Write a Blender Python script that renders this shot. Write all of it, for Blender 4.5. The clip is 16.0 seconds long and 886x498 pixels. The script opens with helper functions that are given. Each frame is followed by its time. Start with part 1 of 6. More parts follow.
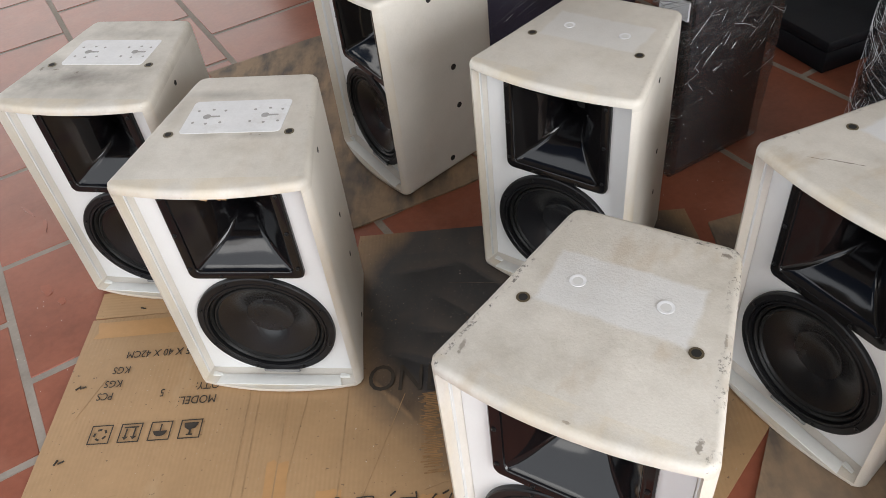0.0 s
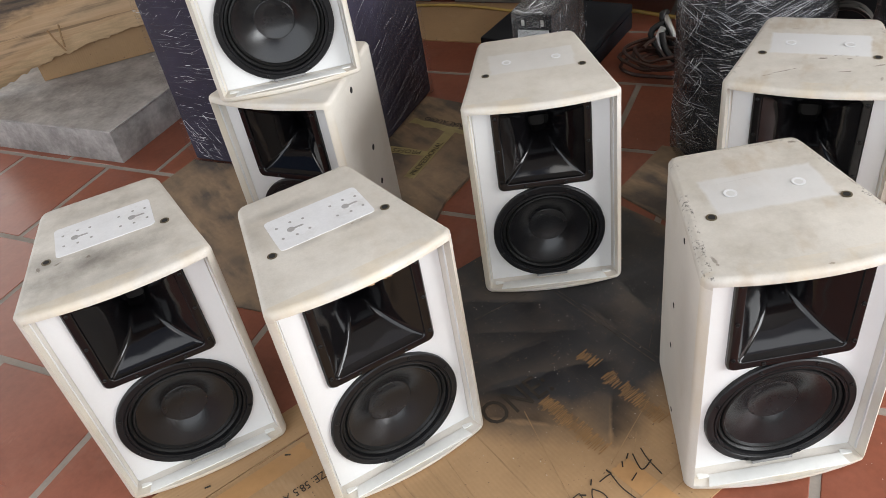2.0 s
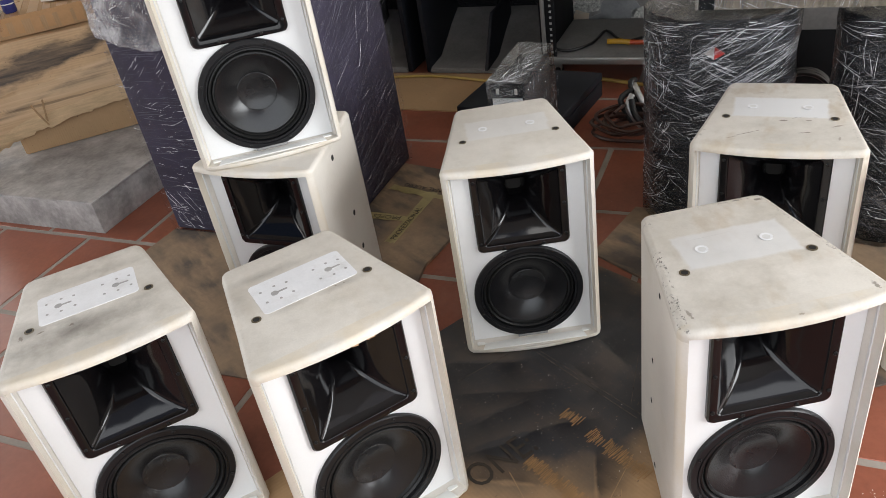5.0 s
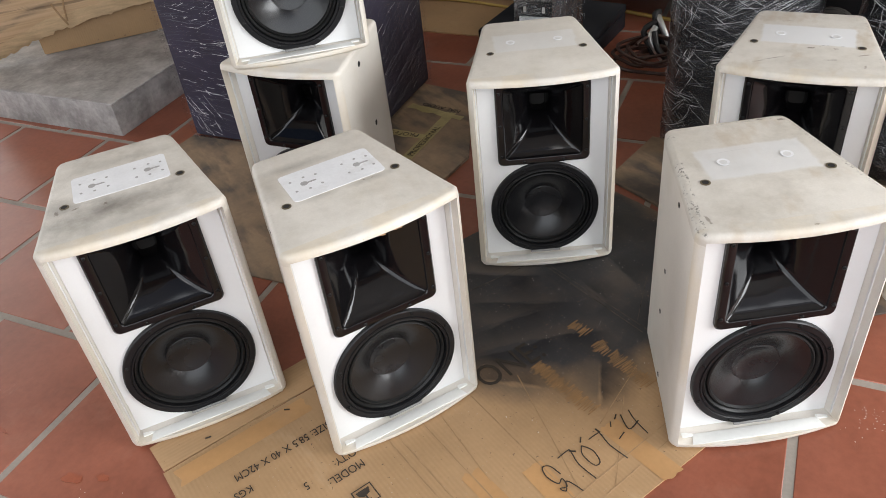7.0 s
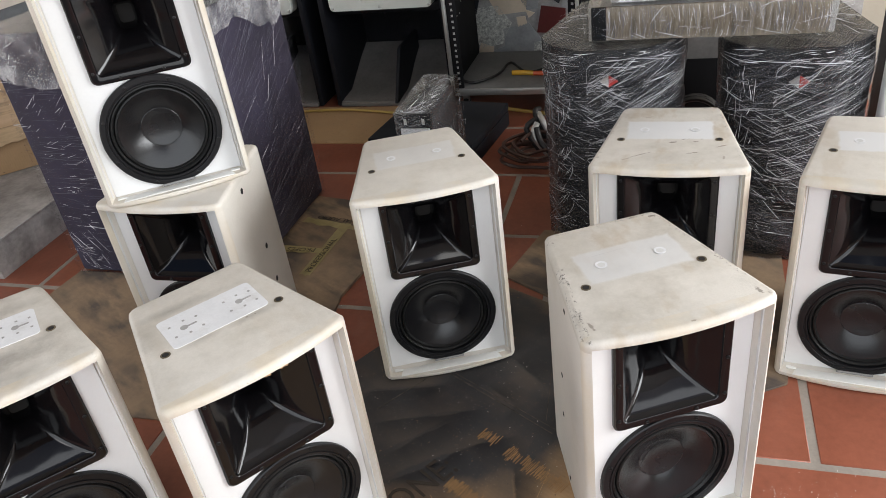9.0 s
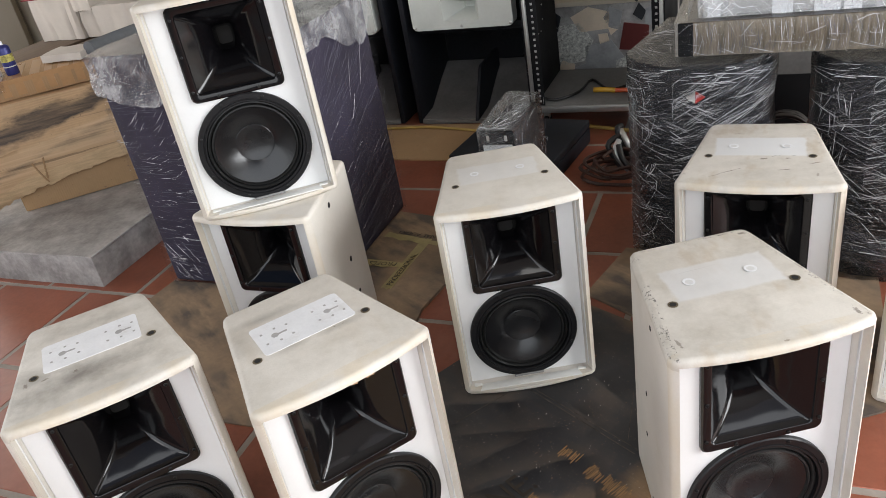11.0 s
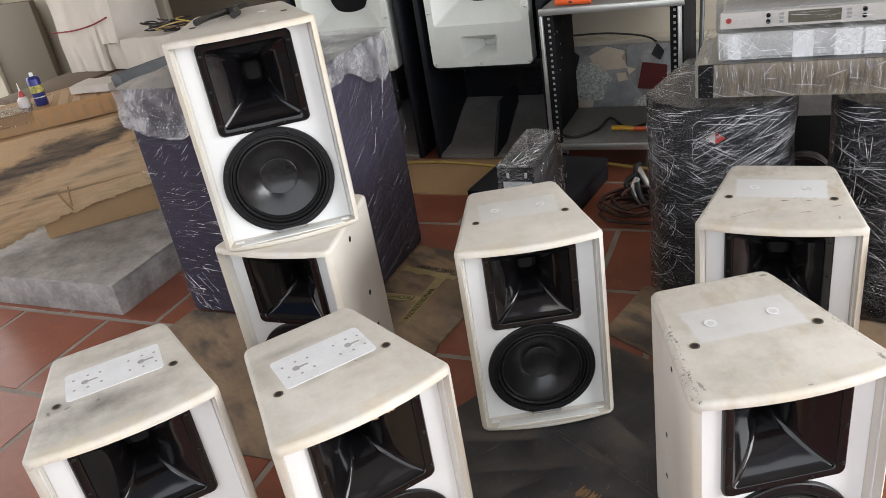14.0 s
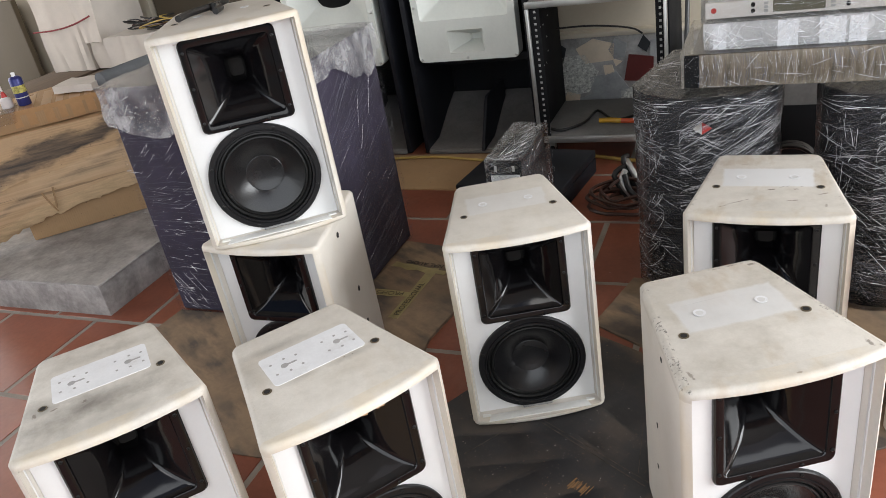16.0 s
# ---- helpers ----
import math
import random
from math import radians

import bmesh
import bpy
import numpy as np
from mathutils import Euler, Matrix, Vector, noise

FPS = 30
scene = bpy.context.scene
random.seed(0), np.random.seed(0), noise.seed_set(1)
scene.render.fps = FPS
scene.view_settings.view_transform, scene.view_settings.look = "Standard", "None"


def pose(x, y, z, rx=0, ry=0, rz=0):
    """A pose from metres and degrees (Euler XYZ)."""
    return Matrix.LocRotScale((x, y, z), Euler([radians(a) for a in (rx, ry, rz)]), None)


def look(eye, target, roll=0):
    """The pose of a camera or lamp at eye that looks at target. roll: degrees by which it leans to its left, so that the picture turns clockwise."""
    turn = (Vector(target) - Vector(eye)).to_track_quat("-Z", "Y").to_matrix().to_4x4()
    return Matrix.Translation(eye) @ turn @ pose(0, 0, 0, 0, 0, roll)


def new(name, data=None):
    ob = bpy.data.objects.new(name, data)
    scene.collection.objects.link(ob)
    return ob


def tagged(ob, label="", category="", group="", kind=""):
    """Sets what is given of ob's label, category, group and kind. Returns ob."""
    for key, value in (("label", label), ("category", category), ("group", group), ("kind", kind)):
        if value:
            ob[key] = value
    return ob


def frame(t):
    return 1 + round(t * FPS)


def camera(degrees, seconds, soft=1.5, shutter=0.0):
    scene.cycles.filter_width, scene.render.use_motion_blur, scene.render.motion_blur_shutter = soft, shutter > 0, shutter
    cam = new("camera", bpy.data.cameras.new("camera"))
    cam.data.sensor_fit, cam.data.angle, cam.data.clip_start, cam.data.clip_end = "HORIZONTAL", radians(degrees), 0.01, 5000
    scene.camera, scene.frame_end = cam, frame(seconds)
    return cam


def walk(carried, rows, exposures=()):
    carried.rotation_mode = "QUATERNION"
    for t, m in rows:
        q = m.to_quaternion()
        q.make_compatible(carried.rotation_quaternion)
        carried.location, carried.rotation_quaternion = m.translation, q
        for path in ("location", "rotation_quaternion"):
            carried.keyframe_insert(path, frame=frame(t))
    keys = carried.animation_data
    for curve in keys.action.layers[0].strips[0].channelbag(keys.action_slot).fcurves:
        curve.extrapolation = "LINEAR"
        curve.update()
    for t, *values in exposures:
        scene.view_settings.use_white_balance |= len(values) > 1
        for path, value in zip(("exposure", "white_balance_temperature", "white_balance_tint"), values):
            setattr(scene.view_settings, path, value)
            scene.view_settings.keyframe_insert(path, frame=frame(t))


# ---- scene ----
cam = camera(60.1, 16.0, soft=0.8)
PATH = [
    (0, (0.1, 0.246, 1.18), (-0.011, 1.71, -0.178), -7.6),
    (0.5, (-0.159, 0.255, 1.19), (-0.001, 1.712, -0.171), -5.5),
    (0.6, (-0.212, 0.253, 1.198), (-0.013, 1.714, -0.153), -5.7),
    (0.7, (-0.238, 0.265, 1.202), (-0.038, 1.739, -0.136), -7.0),
    (1, (-0.361, 0.338, 1.201), (-0.113, 1.883, -0.044), -10.2),
    (1.5, (-0.518, 0.379, 1.215), (-0.06, 1.898, -0.003), -12.0),
    (2, (-0.655, 0.292, 1.238), (0.114, 1.67, 0.01), -10.4),
    (2.5, (-0.685, 0.25, 1.248), (0.246, 1.578, 0.077), -8.1),
    (3, (-0.667, 0.256, 1.253), (0.241, 1.635, 0.124), -8.8),
    (3.5, (-0.635, 0.276, 1.252), (0.243, 1.688, 0.14), -9.6),
    (4, (-0.643, 0.278, 1.252), (0.221, 1.707, 0.153), -9.8),
    (4.2, (-0.656, 0.271, 1.258), (0.21, 1.706, 0.168), -10.1),
    (6.3, (-0.69, 0.269, 1.213), (0.209, 1.607, 0.029), -7.9),
    (6.5, (-0.737, 0.258, 1.211), (0.095, 1.612, -0.002), -7.7),
    (7, (-0.756, 0.238, 1.212), (0.069, 1.594, -0.005), -7.0),
    (7.5, (-0.722, 0.24, 1.218), (0.238, 1.535, 0.033), -5.9),
    (8, (-0.687, 0.247, 1.222), (0.354, 1.519, 0.081), -6.2),
    (8.5, (-0.664, 0.233, 1.235), (0.413, 1.515, 0.14), -7.5),
    (9, (-0.676, 0.234, 1.246), (0.403, 1.549, 0.194), -8.3),
    (9.2, (-0.666, 0.218, 1.256), (0.387, 1.562, 0.214), -8.9),
    (11.5, (-0.716, 0.236, 1.249), (0.221, 1.705, 0.268), -10.7),
    (12, (-0.727, 0.228, 1.254), (0.186, 1.715, 0.276), -10.8),
    (12.5, (-0.725, 0.231, 1.248), (0.183, 1.728, 0.282), -10.6),
    (13, (-0.711, 0.236, 1.253), (0.206, 1.742, 0.309), -10.3),
    (13.5, (-0.713, 0.24, 1.261), (0.227, 1.746, 0.34), -10.0),
    (14, (-0.714, 0.238, 1.263), (0.248, 1.739, 0.357), -9.8),
    (14.5, (-0.713, 0.232, 1.261), (0.261, 1.729, 0.36), -10.0),
    (15, (-0.711, 0.229, 1.258), (0.266, 1.72, 0.352), -10.2),
    (15.5, (-0.716, 0.23, 1.259), (0.262, 1.717, 0.346), -10.4),
    (16, (-0.708, 0.239, 1.256), (0.269, 1.722, 0.337), -10.4),
]
walk(cam, [(t, look(eye, target, roll)) for t, eye, target, roll in PATH], [(0, -0.24), (1.0, -0.14), (2.0, -0.05), (4.0, 0.0), (6.5, 0.0), (16, 0.0)])

# ---- light ----
ROOM = pose(0, 0, 0, 0, 0, 31)          # the room's own axes: x away from the open front, y to its left side


def room(a, b, z, rz=0.0, rx=0.0, ry=0.0):
    return ROOM @ pose(a, b, z, rx, ry, rz)


world = bpy.data.worlds.new("sky")
scene.world = world
world.use_nodes = True
wn = world.node_tree.nodes
sky = wn.new("ShaderNodeTexSky")
sky.sky_type = "NISHITA"
sky.sun_disc = False
sky.sun_elevation, sky.sun_rotation = radians(48), radians(150)
sky.air_density, sky.dust_density = 1.0, 3.0
wn["Background"].inputs["Strength"].default_value = 0.085
world.node_tree.links.new(sky.outputs["Color"], wn["Background"].inputs["Color"])


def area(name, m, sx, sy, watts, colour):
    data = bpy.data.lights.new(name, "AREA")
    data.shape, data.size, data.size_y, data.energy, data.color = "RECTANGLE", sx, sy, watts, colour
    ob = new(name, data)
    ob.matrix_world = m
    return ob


SUN = bpy.data.lights.new("sun", "SUN")
SUN.energy, SUN.angle, SUN.color = 0.2, radians(14), (1.0, 0.97, 0.92)
new("sun", SUN).matrix_world = look((-3.2, -4.0, 5.2), (0, 0, 0))
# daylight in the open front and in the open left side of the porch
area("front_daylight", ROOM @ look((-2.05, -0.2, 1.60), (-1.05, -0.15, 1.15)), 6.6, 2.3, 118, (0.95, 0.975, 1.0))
area("side_daylight", ROOM @ look((0.4, 6.15, 1.5), (0.6, 1.0, 0.3)), 5.0, 2.4, 122, (1.0, 0.965, 0.91))
# added to brighten the back right, through an assumed opening on that side
area("right_added_daylight", ROOM @ look((0.95, -3.15, 1.5), (1.8, 1.0, 0.55)), 2.9, 2.2, 250, (0.95, 0.975, 1.0))

# ---- materials ----


def mat(name, base, rough=0.5, metal=0.0, vary=0.12, scale=6.0, fine=90.0, bump=0.15, spec=0.5, dirt=None, dirt_amount=0.0, dirt_scale=3.0, stretch=(1, 1, 1), coat=0.0):
    """A surface with broad and fine variation, relief and, where asked, dirt in patches."""
    m = bpy.data.materials.new(name)
    m.use_nodes = True
    nt = m.node_tree
    n, l = nt.nodes, nt.links
    p = n["Principled BSDF"]
    tc = n.new("ShaderNodeTexCoord")
    info = n.new("ShaderNodeObjectInfo")
    off = n.new("ShaderNodeVectorMath")
    off.operation = "MULTIPLY_ADD"
    off.inputs[1].default_value = (7.0, 11.0, 5.0)
    l.new(info.outputs["Random"], off.inputs[0])
    l.new(tc.outputs["Object"], off.inputs[2])
    mp = n.new("ShaderNodeMapping")
    mp.inputs["Scale"].default_value = stretch
    l.new(off.outputs[0], mp.inputs[0])

    def tex(s, detail, rough_=0.6):
        t = n.new("ShaderNodeTexNoise")
        t.inputs["Scale"].default_value, t.inputs["Detail"].default_value, t.inputs["Roughness"].default_value = s, detail, rough_
        l.new(mp.outputs[0], t.inputs["Vector"])
        return t.outputs["Fac"]

    big, small = tex(scale, 4), tex(fine, 3)
    mixed = n.new("ShaderNodeMath")
    mixed.operation = "MULTIPLY_ADD"
    mixed.inputs[1].default_value = 0.4
    l.new(small, mixed.inputs[0])
    l.new(big, mixed.inputs[2])
    ramp = n.new("ShaderNodeValToRGB")
    e = ramp.color_ramp.elements
    e[0].position, e[1].position = 0.45, 0.95
    e[0].color = (*[max(0.0, c * (1 - vary)) for c in base], 1)
    e[1].color = (*[min(1.0, c * (1 + vary)) for c in base], 1)
    l.new(mixed.outputs[0], ramp.inputs[0])
    colour = ramp.outputs["Color"]
    if dirt:
        patch = tex(dirt_scale, 7, 0.68)
        r2 = n.new("ShaderNodeValToRGB")
        r2.color_ramp.elements[0].position, r2.color_ramp.elements[1].position = 0.62 - 0.25 * dirt_amount, 0.78
        l.new(patch, r2.inputs[0])
        mx = n.new("ShaderNodeMix")
        mx.data_type = "RGBA"
        sc = n.new("ShaderNodeMath")
        sc.operation = "MULTIPLY"
        sc.inputs[1].default_value = min(1.0, 0.35 + dirt_amount * 0.6)
        l.new(r2.outputs["Color"], sc.inputs[0])
        l.new(sc.outputs[0], mx.inputs["Factor"])
        l.new(colour, mx.inputs["A"])
        mx.inputs["B"].default_value = (*dirt, 1)
        colour = mx.outputs["Result"]
    l.new(colour, p.inputs["Base Color"])
    rr = n.new("ShaderNodeMapRange")
    rr.inputs["To Min"].default_value, rr.inputs["To Max"].default_value = max(0.03, rough * 0.82), min(1.0, rough * 1.18)
    l.new(big, rr.inputs["Value"])
    l.new(rr.outputs[0], p.inputs["Roughness"])
    p.inputs["Metallic"].default_value = metal
    p.inputs["Specular IOR Level"].default_value = spec
    p.inputs["Coat Weight"].default_value = coat
    if bump:
        b = n.new("ShaderNodeBump")
        b.inputs["Strength"].default_value, b.inputs["Distance"].default_value = bump, 0.002
        l.new(mixed.outputs[0], b.inputs["Height"])
        l.new(b.outputs[0], p.inputs["Normal"])
    return m


def inner(m):
    """The nodes, links and main shader of a material."""
    return m.node_tree.nodes, m.node_tree.links, m.node_tree.nodes["Principled BSDF"]


def math_node(n, l, op, a, b=None, c=None, clamp=False):
    q = n.new("ShaderNodeMath")
    q.operation = op
    q.use_clamp = clamp
    for i, v in enumerate((a, b, c)):
        if v is None:
            continue
        if isinstance(v, (int, float)):
            q.inputs[i].default_value = v
        else:
            l.new(v, q.inputs[i])
    return q.outputs[0]


def overlay(m, mask_maker, colour):
    """Lays a colour over a material's base colour where the mask says so."""
    n, l, p = inner(m)
    old = p.inputs["Base Color"].links[0].from_socket
    tc = n.new("ShaderNodeTexCoord")
    sep = n.new("ShaderNodeSeparateXYZ")
    l.new(tc.outputs["Object"], sep.inputs[0])
    mask = mask_maker(n, l, tc, sep)
    mx = n.new("ShaderNodeMix")
    mx.data_type = "RGBA"
    l.new(mask, mx.inputs["Factor"])
    l.new(old, mx.inputs["A"])
    mx.inputs["B"].default_value = (*colour, 1)
    l.new(mx.outputs["Result"], p.inputs["Base Color"])
    return m


def noise_mask(n, l, tc, scale, lo, hi, detail=5, stretch=(1, 1, 1), shift=(0, 0, 0), rough=0.6):
    mp = n.new("ShaderNodeMapping")
    mp.inputs["Scale"].default_value = stretch
    mp.inputs["Location"].default_value = shift
    l.new(tc.outputs["Object"], mp.inputs[0])
    t = n.new("ShaderNodeTexNoise")
    t.inputs["Scale"].default_value, t.inputs["Detail"].default_value, t.inputs["Roughness"].default_value = scale, detail, rough
    l.new(mp.outputs[0], t.inputs["Vector"])
    r = n.new("ShaderNodeMapRange")
    r.inputs["From Min"].default_value, r.inputs["From Max"].default_value = lo, hi
    l.new(t.outputs["Fac"], r.inputs["Value"])
    return r.outputs[0]


H, WF, WB, D = 0.498, 0.326, 0.222, 0.317      # the white cabinets: height, front and back width, depth
BOW = 0.0172                                    # how far their front bows out


def cabinet_paint(name, seed, grime, chips, stain, bare=0.0, smokes=(), spots=()):
    """Cream textured paint, soiled on the top: grey grime, dark chips along the edges, brown stains."""
    m = mat(name, (0.615, 0.578, 0.522), 0.55, vary=0.09, scale=5, fine=300, bump=0.5, dirt=(0.52, 0.475, 0.385), dirt_amount=0.3, dirt_scale=6)

    def top(n, l, sep):
        return math_node(n, l, "GREATER_THAN", sep.outputs["Z"], H - 0.02)

    def edge(n, l, sep, inset):
        half = math_node(n, l, "MULTIPLY_ADD", sep.outputs["Y"], -(WF - WB) / 2 / D, WF / 2 - inset)
        side = math_node(n, l, "GREATER_THAN", math_node(n, l, "ABSOLUTE", sep.outputs["X"]), half)
        back = math_node(n, l, "GREATER_THAN", sep.outputs["Y"], D - inset)
        return math_node(n, l, "MAXIMUM", side, back)

    def grime_mask(n, l, tc, sep):
        a = noise_mask(n, l, tc, 7, 0.36, 0.66, 8, shift=(seed, 0, 0), rough=0.68)
        b = noise_mask(n, l, tc, 45, 0.3, 0.8, 4, shift=(0, seed, 0))
        return math_node(n, l, "MULTIPLY", math_node(n, l, "MULTIPLY", a, math_node(n, l, "MULTIPLY_ADD", b, 0.6, 0.4)), math_node(n, l, "MULTIPLY", top(n, l, sep), grime), clamp=True)

    def chip_mask(n, l, tc, sep):
        a = noise_mask(n, l, tc, 150, 0.53, 0.63, 6, shift=(seed * 2, 0, 0), rough=0.75)
        b = noise_mask(n, l, tc, 11, 0.44, 0.52, 2, shift=(0, seed * 3, 0))
        up = math_node(n, l, "GREATER_THAN", sep.outputs["Z"], H - 0.007)
        return math_node(n, l, "MULTIPLY", math_node(n, l, "MULTIPLY", a, b), math_node(n, l, "MULTIPLY", math_node(n, l, "MULTIPLY", edge(n, l, sep, 0.0145), up), chips), clamp=True)

    def stain_mask(n, l, tc, sep):
        a = noise_mask(n, l, tc, 10, 0.54, 0.64, 6, stretch=(1.3, 0.6, 1), shift=(0, 0, seed))
        return math_node(n, l, "MULTIPLY", a, math_node(n, l, "MULTIPLY", top(n, l, sep), stain), clamp=True)

    def worn_mask(n, l, tc, sep):
        """Yellowed rims along the front edges."""
        a = noise_mask(n, l, tc, 12, 0.42, 0.62, 5, stretch=(1, 1, 0.35), shift=(seed, seed, 0))
        rim = math_node(n, l, "LESS_THAN", sep.outputs["Y"], 0.014)
        return math_node(n, l, "MULTIPLY", a, math_node(n, l, "MULTIPLY", rim, 0.32), clamp=True)

    def bare_mask(n, l, tc, sep):
        """A paler field where a bracket sat, with a worn border."""
        wob = noise_mask(n, l, tc, 30, 0.3, 0.7, 4, shift=(seed, 0, 0))
        dx = math_node(n, l, "SUBTRACT", 0.092, math_node(n, l, "ABSOLUTE", sep.outputs["X"]))
        dy = math_node(n, l, "SUBTRACT", 0.047, math_node(n, l, "ABSOLUTE", math_node(n, l, "SUBTRACT", sep.outputs["Y"], 0.182)))
        d = math_node(n, l, "MULTIPLY_ADD", wob, 0.006, math_node(n, l, "MINIMUM", dx, dy))
        return math_node(n, l, "MULTIPLY", math_node(n, l, "MULTIPLY", math_node(n, l, "DIVIDE", d, 0.006, clamp=True), top(n, l, sep)), bare, clamp=True)

    def ovals(marks, lo, hi, scale, edge_wear):
        def mask(n, l, tc, sep):
            wob = noise_mask(n, l, tc, scale, 0.25, 0.75, 6, shift=(seed, seed, 0), rough=0.7)
            total = None
            for x, y, rx, ry, turn, s in marks:
                ct, st = math.cos(radians(turn)), math.sin(radians(turn))
                dx, dy = math_node(n, l, "SUBTRACT", sep.outputs["X"], x), math_node(n, l, "SUBTRACT", sep.outputs["Y"], y)
                u = math_node(n, l, "ADD", math_node(n, l, "MULTIPLY", dx, ct / rx), math_node(n, l, "MULTIPLY", dy, st / rx))
                v = math_node(n, l, "ADD", math_node(n, l, "MULTIPLY", dx, -st / ry), math_node(n, l, "MULTIPLY", dy, ct / ry))
                d = math_node(n, l, "SQRT", math_node(n, l, "ADD", math_node(n, l, "MULTIPLY", u, u), math_node(n, l, "MULTIPLY", v, v)))
                d = math_node(n, l, "MULTIPLY_ADD", wob, edge_wear, d)
                f = n.new("ShaderNodeMapRange")
                f.inputs["From Min"].default_value, f.inputs["From Max"].default_value, f.inputs["To Min"].default_value, f.inputs["To Max"].default_value = hi, lo, 0.0, s
                l.new(d, f.inputs["Value"])
                total = f.outputs[0] if total is None else math_node(n, l, "MAXIMUM", total, f.outputs[0])
            return math_node(n, l, "MULTIPLY", total, top(n, l, sep), clamp=True)
        return mask

    overlay(m, grime_mask, (0.31, 0.275, 0.225))
    if smokes:
        overlay(m, ovals(smokes, 0.3, 1.5, 14, 0.9), (0.17, 0.155, 0.135))
    if spots:
        overlay(m, ovals(spots, 1.0, 1.3, 200, 1.15), (0.13, 0.10, 0.075))
    overlay(m, stain_mask, (0.36, 0.25, 0.13))
    if bare:
        overlay(m, bare_mask, (0.655, 0.66, 0.67))
    overlay(m, worn_mask, (0.60, 0.47, 0.28))
    overlay(m, chip_mask, (0.10, 0.09, 0.08))
    return m


M_BAFFLE = mat("white_baffle_paint", (0.675, 0.675, 0.67), 0.42, vary=0.03, scale=8, fine=200, bump=0.12)
M_PATCH = mat("bare_white_patch", (0.70, 0.70, 0.71), 0.5, vary=0.08, scale=20, fine=200, bump=0.2, dirt=(0.42, 0.39, 0.35), dirt_amount=0.3, dirt_scale=22)
M_HORN = mat("black_moulded_plastic", (0.0035, 0.0032, 0.0038), 0.095, vary=0.2, scale=16, fine=60, bump=0.0, spec=0.40)
M_FRAME = mat("black_cast_frame", (0.007, 0.007, 0.008), 0.42, vary=0.2, bump=0.12, spec=0.3)
M_CONE = mat("black_paper_cone", (0.006, 0.006, 0.007), 0.25, vary=0.2, scale=14, fine=220, bump=0.15, spec=0.46)
M_CAP = mat("grey_black_dust_cap", (0.009, 0.009, 0.010), 0.27, vary=0.15, scale=14, fine=220, bump=0.12, spec=0.46)
M_RUBBER = mat("black_rubber", (0.008, 0.008, 0.008), 0.45, bump=0.08, spec=0.3)
M_SCREW = mat("black_screw", (0.02, 0.02, 0.02), 0.35, metal=0.6, bump=0.0)
M_INSERT = mat("dull_brass_insert", (0.16, 0.13, 0.085), 0.5, metal=0.7, bump=0.0)
M_HOLE = mat("dark_hole", (0.012, 0.011, 0.010), 0.9, bump=0.0)
M_GREYHOLE = mat("shallow_grey_recess", (0.34, 0.33, 0.32), 0.7, bump=0.1)
M_RECESS_SHADE = mat("pale_recess_shade", (0.60, 0.595, 0.58), 0.7, bump=0.1)
M_VENT = mat("dark_vent_slot", (0.22, 0.215, 0.21), 0.7, bump=0.1)
M_FOAM = mat("off_white_foam_strip", (0.70, 0.70, 0.67), 0.8, vary=0.08, bump=0.3)
M_TILE = mat("terracotta_tile", (0.252, 0.083, 0.049), 0.34, vary=0.22, scale=5, fine=70, bump=0.18, dirt=(0.33, 0.16, 0.11), dirt_amount=0.25, dirt_scale=4, spec=0.30)
M_GROUT = mat("grey_cement_joint", (0.27, 0.235, 0.20), 0.85, vary=0.2, scale=12, fine=120, bump=0.4)
M_CONCRETE = mat("grey_cement_render", (0.38, 0.365, 0.352), 0.45, vary=0.4, scale=7, fine=60, bump=0.3, dirt=(0.12, 0.115, 0.11), dirt_amount=0.65, dirt_scale=10)
M_CARD = mat("brown_cardboard", (0.40, 0.25, 0.127), 0.75, vary=0.10, scale=4, fine=90, bump=0.25, dirt=(0.28, 0.165, 0.08), dirt_amount=0.15, dirt_scale=6)
M_CARD_EDGE = mat("torn_cardboard_edge", (0.58, 0.41, 0.24), 0.85, vary=0.2, scale=14, fine=160, bump=0.6, stretch=(1, 1, 5))
M_OLDTAPE = mat("sprayed_torn_tape", (0.34, 0.19, 0.08), 0.4, vary=0.25, scale=20, bump=0.3, dirt=(0.03, 0.028, 0.026), dirt_amount=0.55, dirt_scale=26)
M_TAPE = mat("brown_packing_tape", (0.42, 0.235, 0.10), 0.3, vary=0.12, scale=9, bump=0.1)
M_YTAPE = mat("yellow_printed_tape", (0.36, 0.29, 0.125), 0.4, vary=0.25, bump=0.1, dirt=(0.12, 0.09, 0.05), dirt_amount=0.45, dirt_scale=14)
M_INK = mat("dark_printing_ink", (0.035, 0.026, 0.018), 0.7, vary=0.3, scale=60, bump=0.0)
M_PURPLE = mat("dark_violet_carpet_cloth", (0.036, 0.030, 0.053), 0.85, vary=0.3, scale=10, fine=200, bump=0.4)
M_DARKBOX = mat("charcoal_carpet_cloth", (0.018, 0.018, 0.023), 0.8, vary=0.3, scale=10, fine=200, bump=0.4)
M_BLACKWOOD = mat("black_painted_wood", (0.010, 0.011, 0.015), 0.55, vary=0.3, scale=6, fine=80, bump=0.2, spec=0.28, dirt=(0.06, 0.055, 0.05), dirt_amount=0.1, dirt_scale=8)
M_DUSTYWOOD = mat("dusty_black_wood", (0.19, 0.18, 0.17), 0.65, vary=0.25, scale=8, fine=90, bump=0.2, dirt=(0.12, 0.11, 0.10), dirt_amount=0.3, dirt_scale=7)
M_PANEL = mat("pale_grey_horn_moulding", (0.64, 0.655, 0.61), 0.45, vary=0.06, bump=0.1)
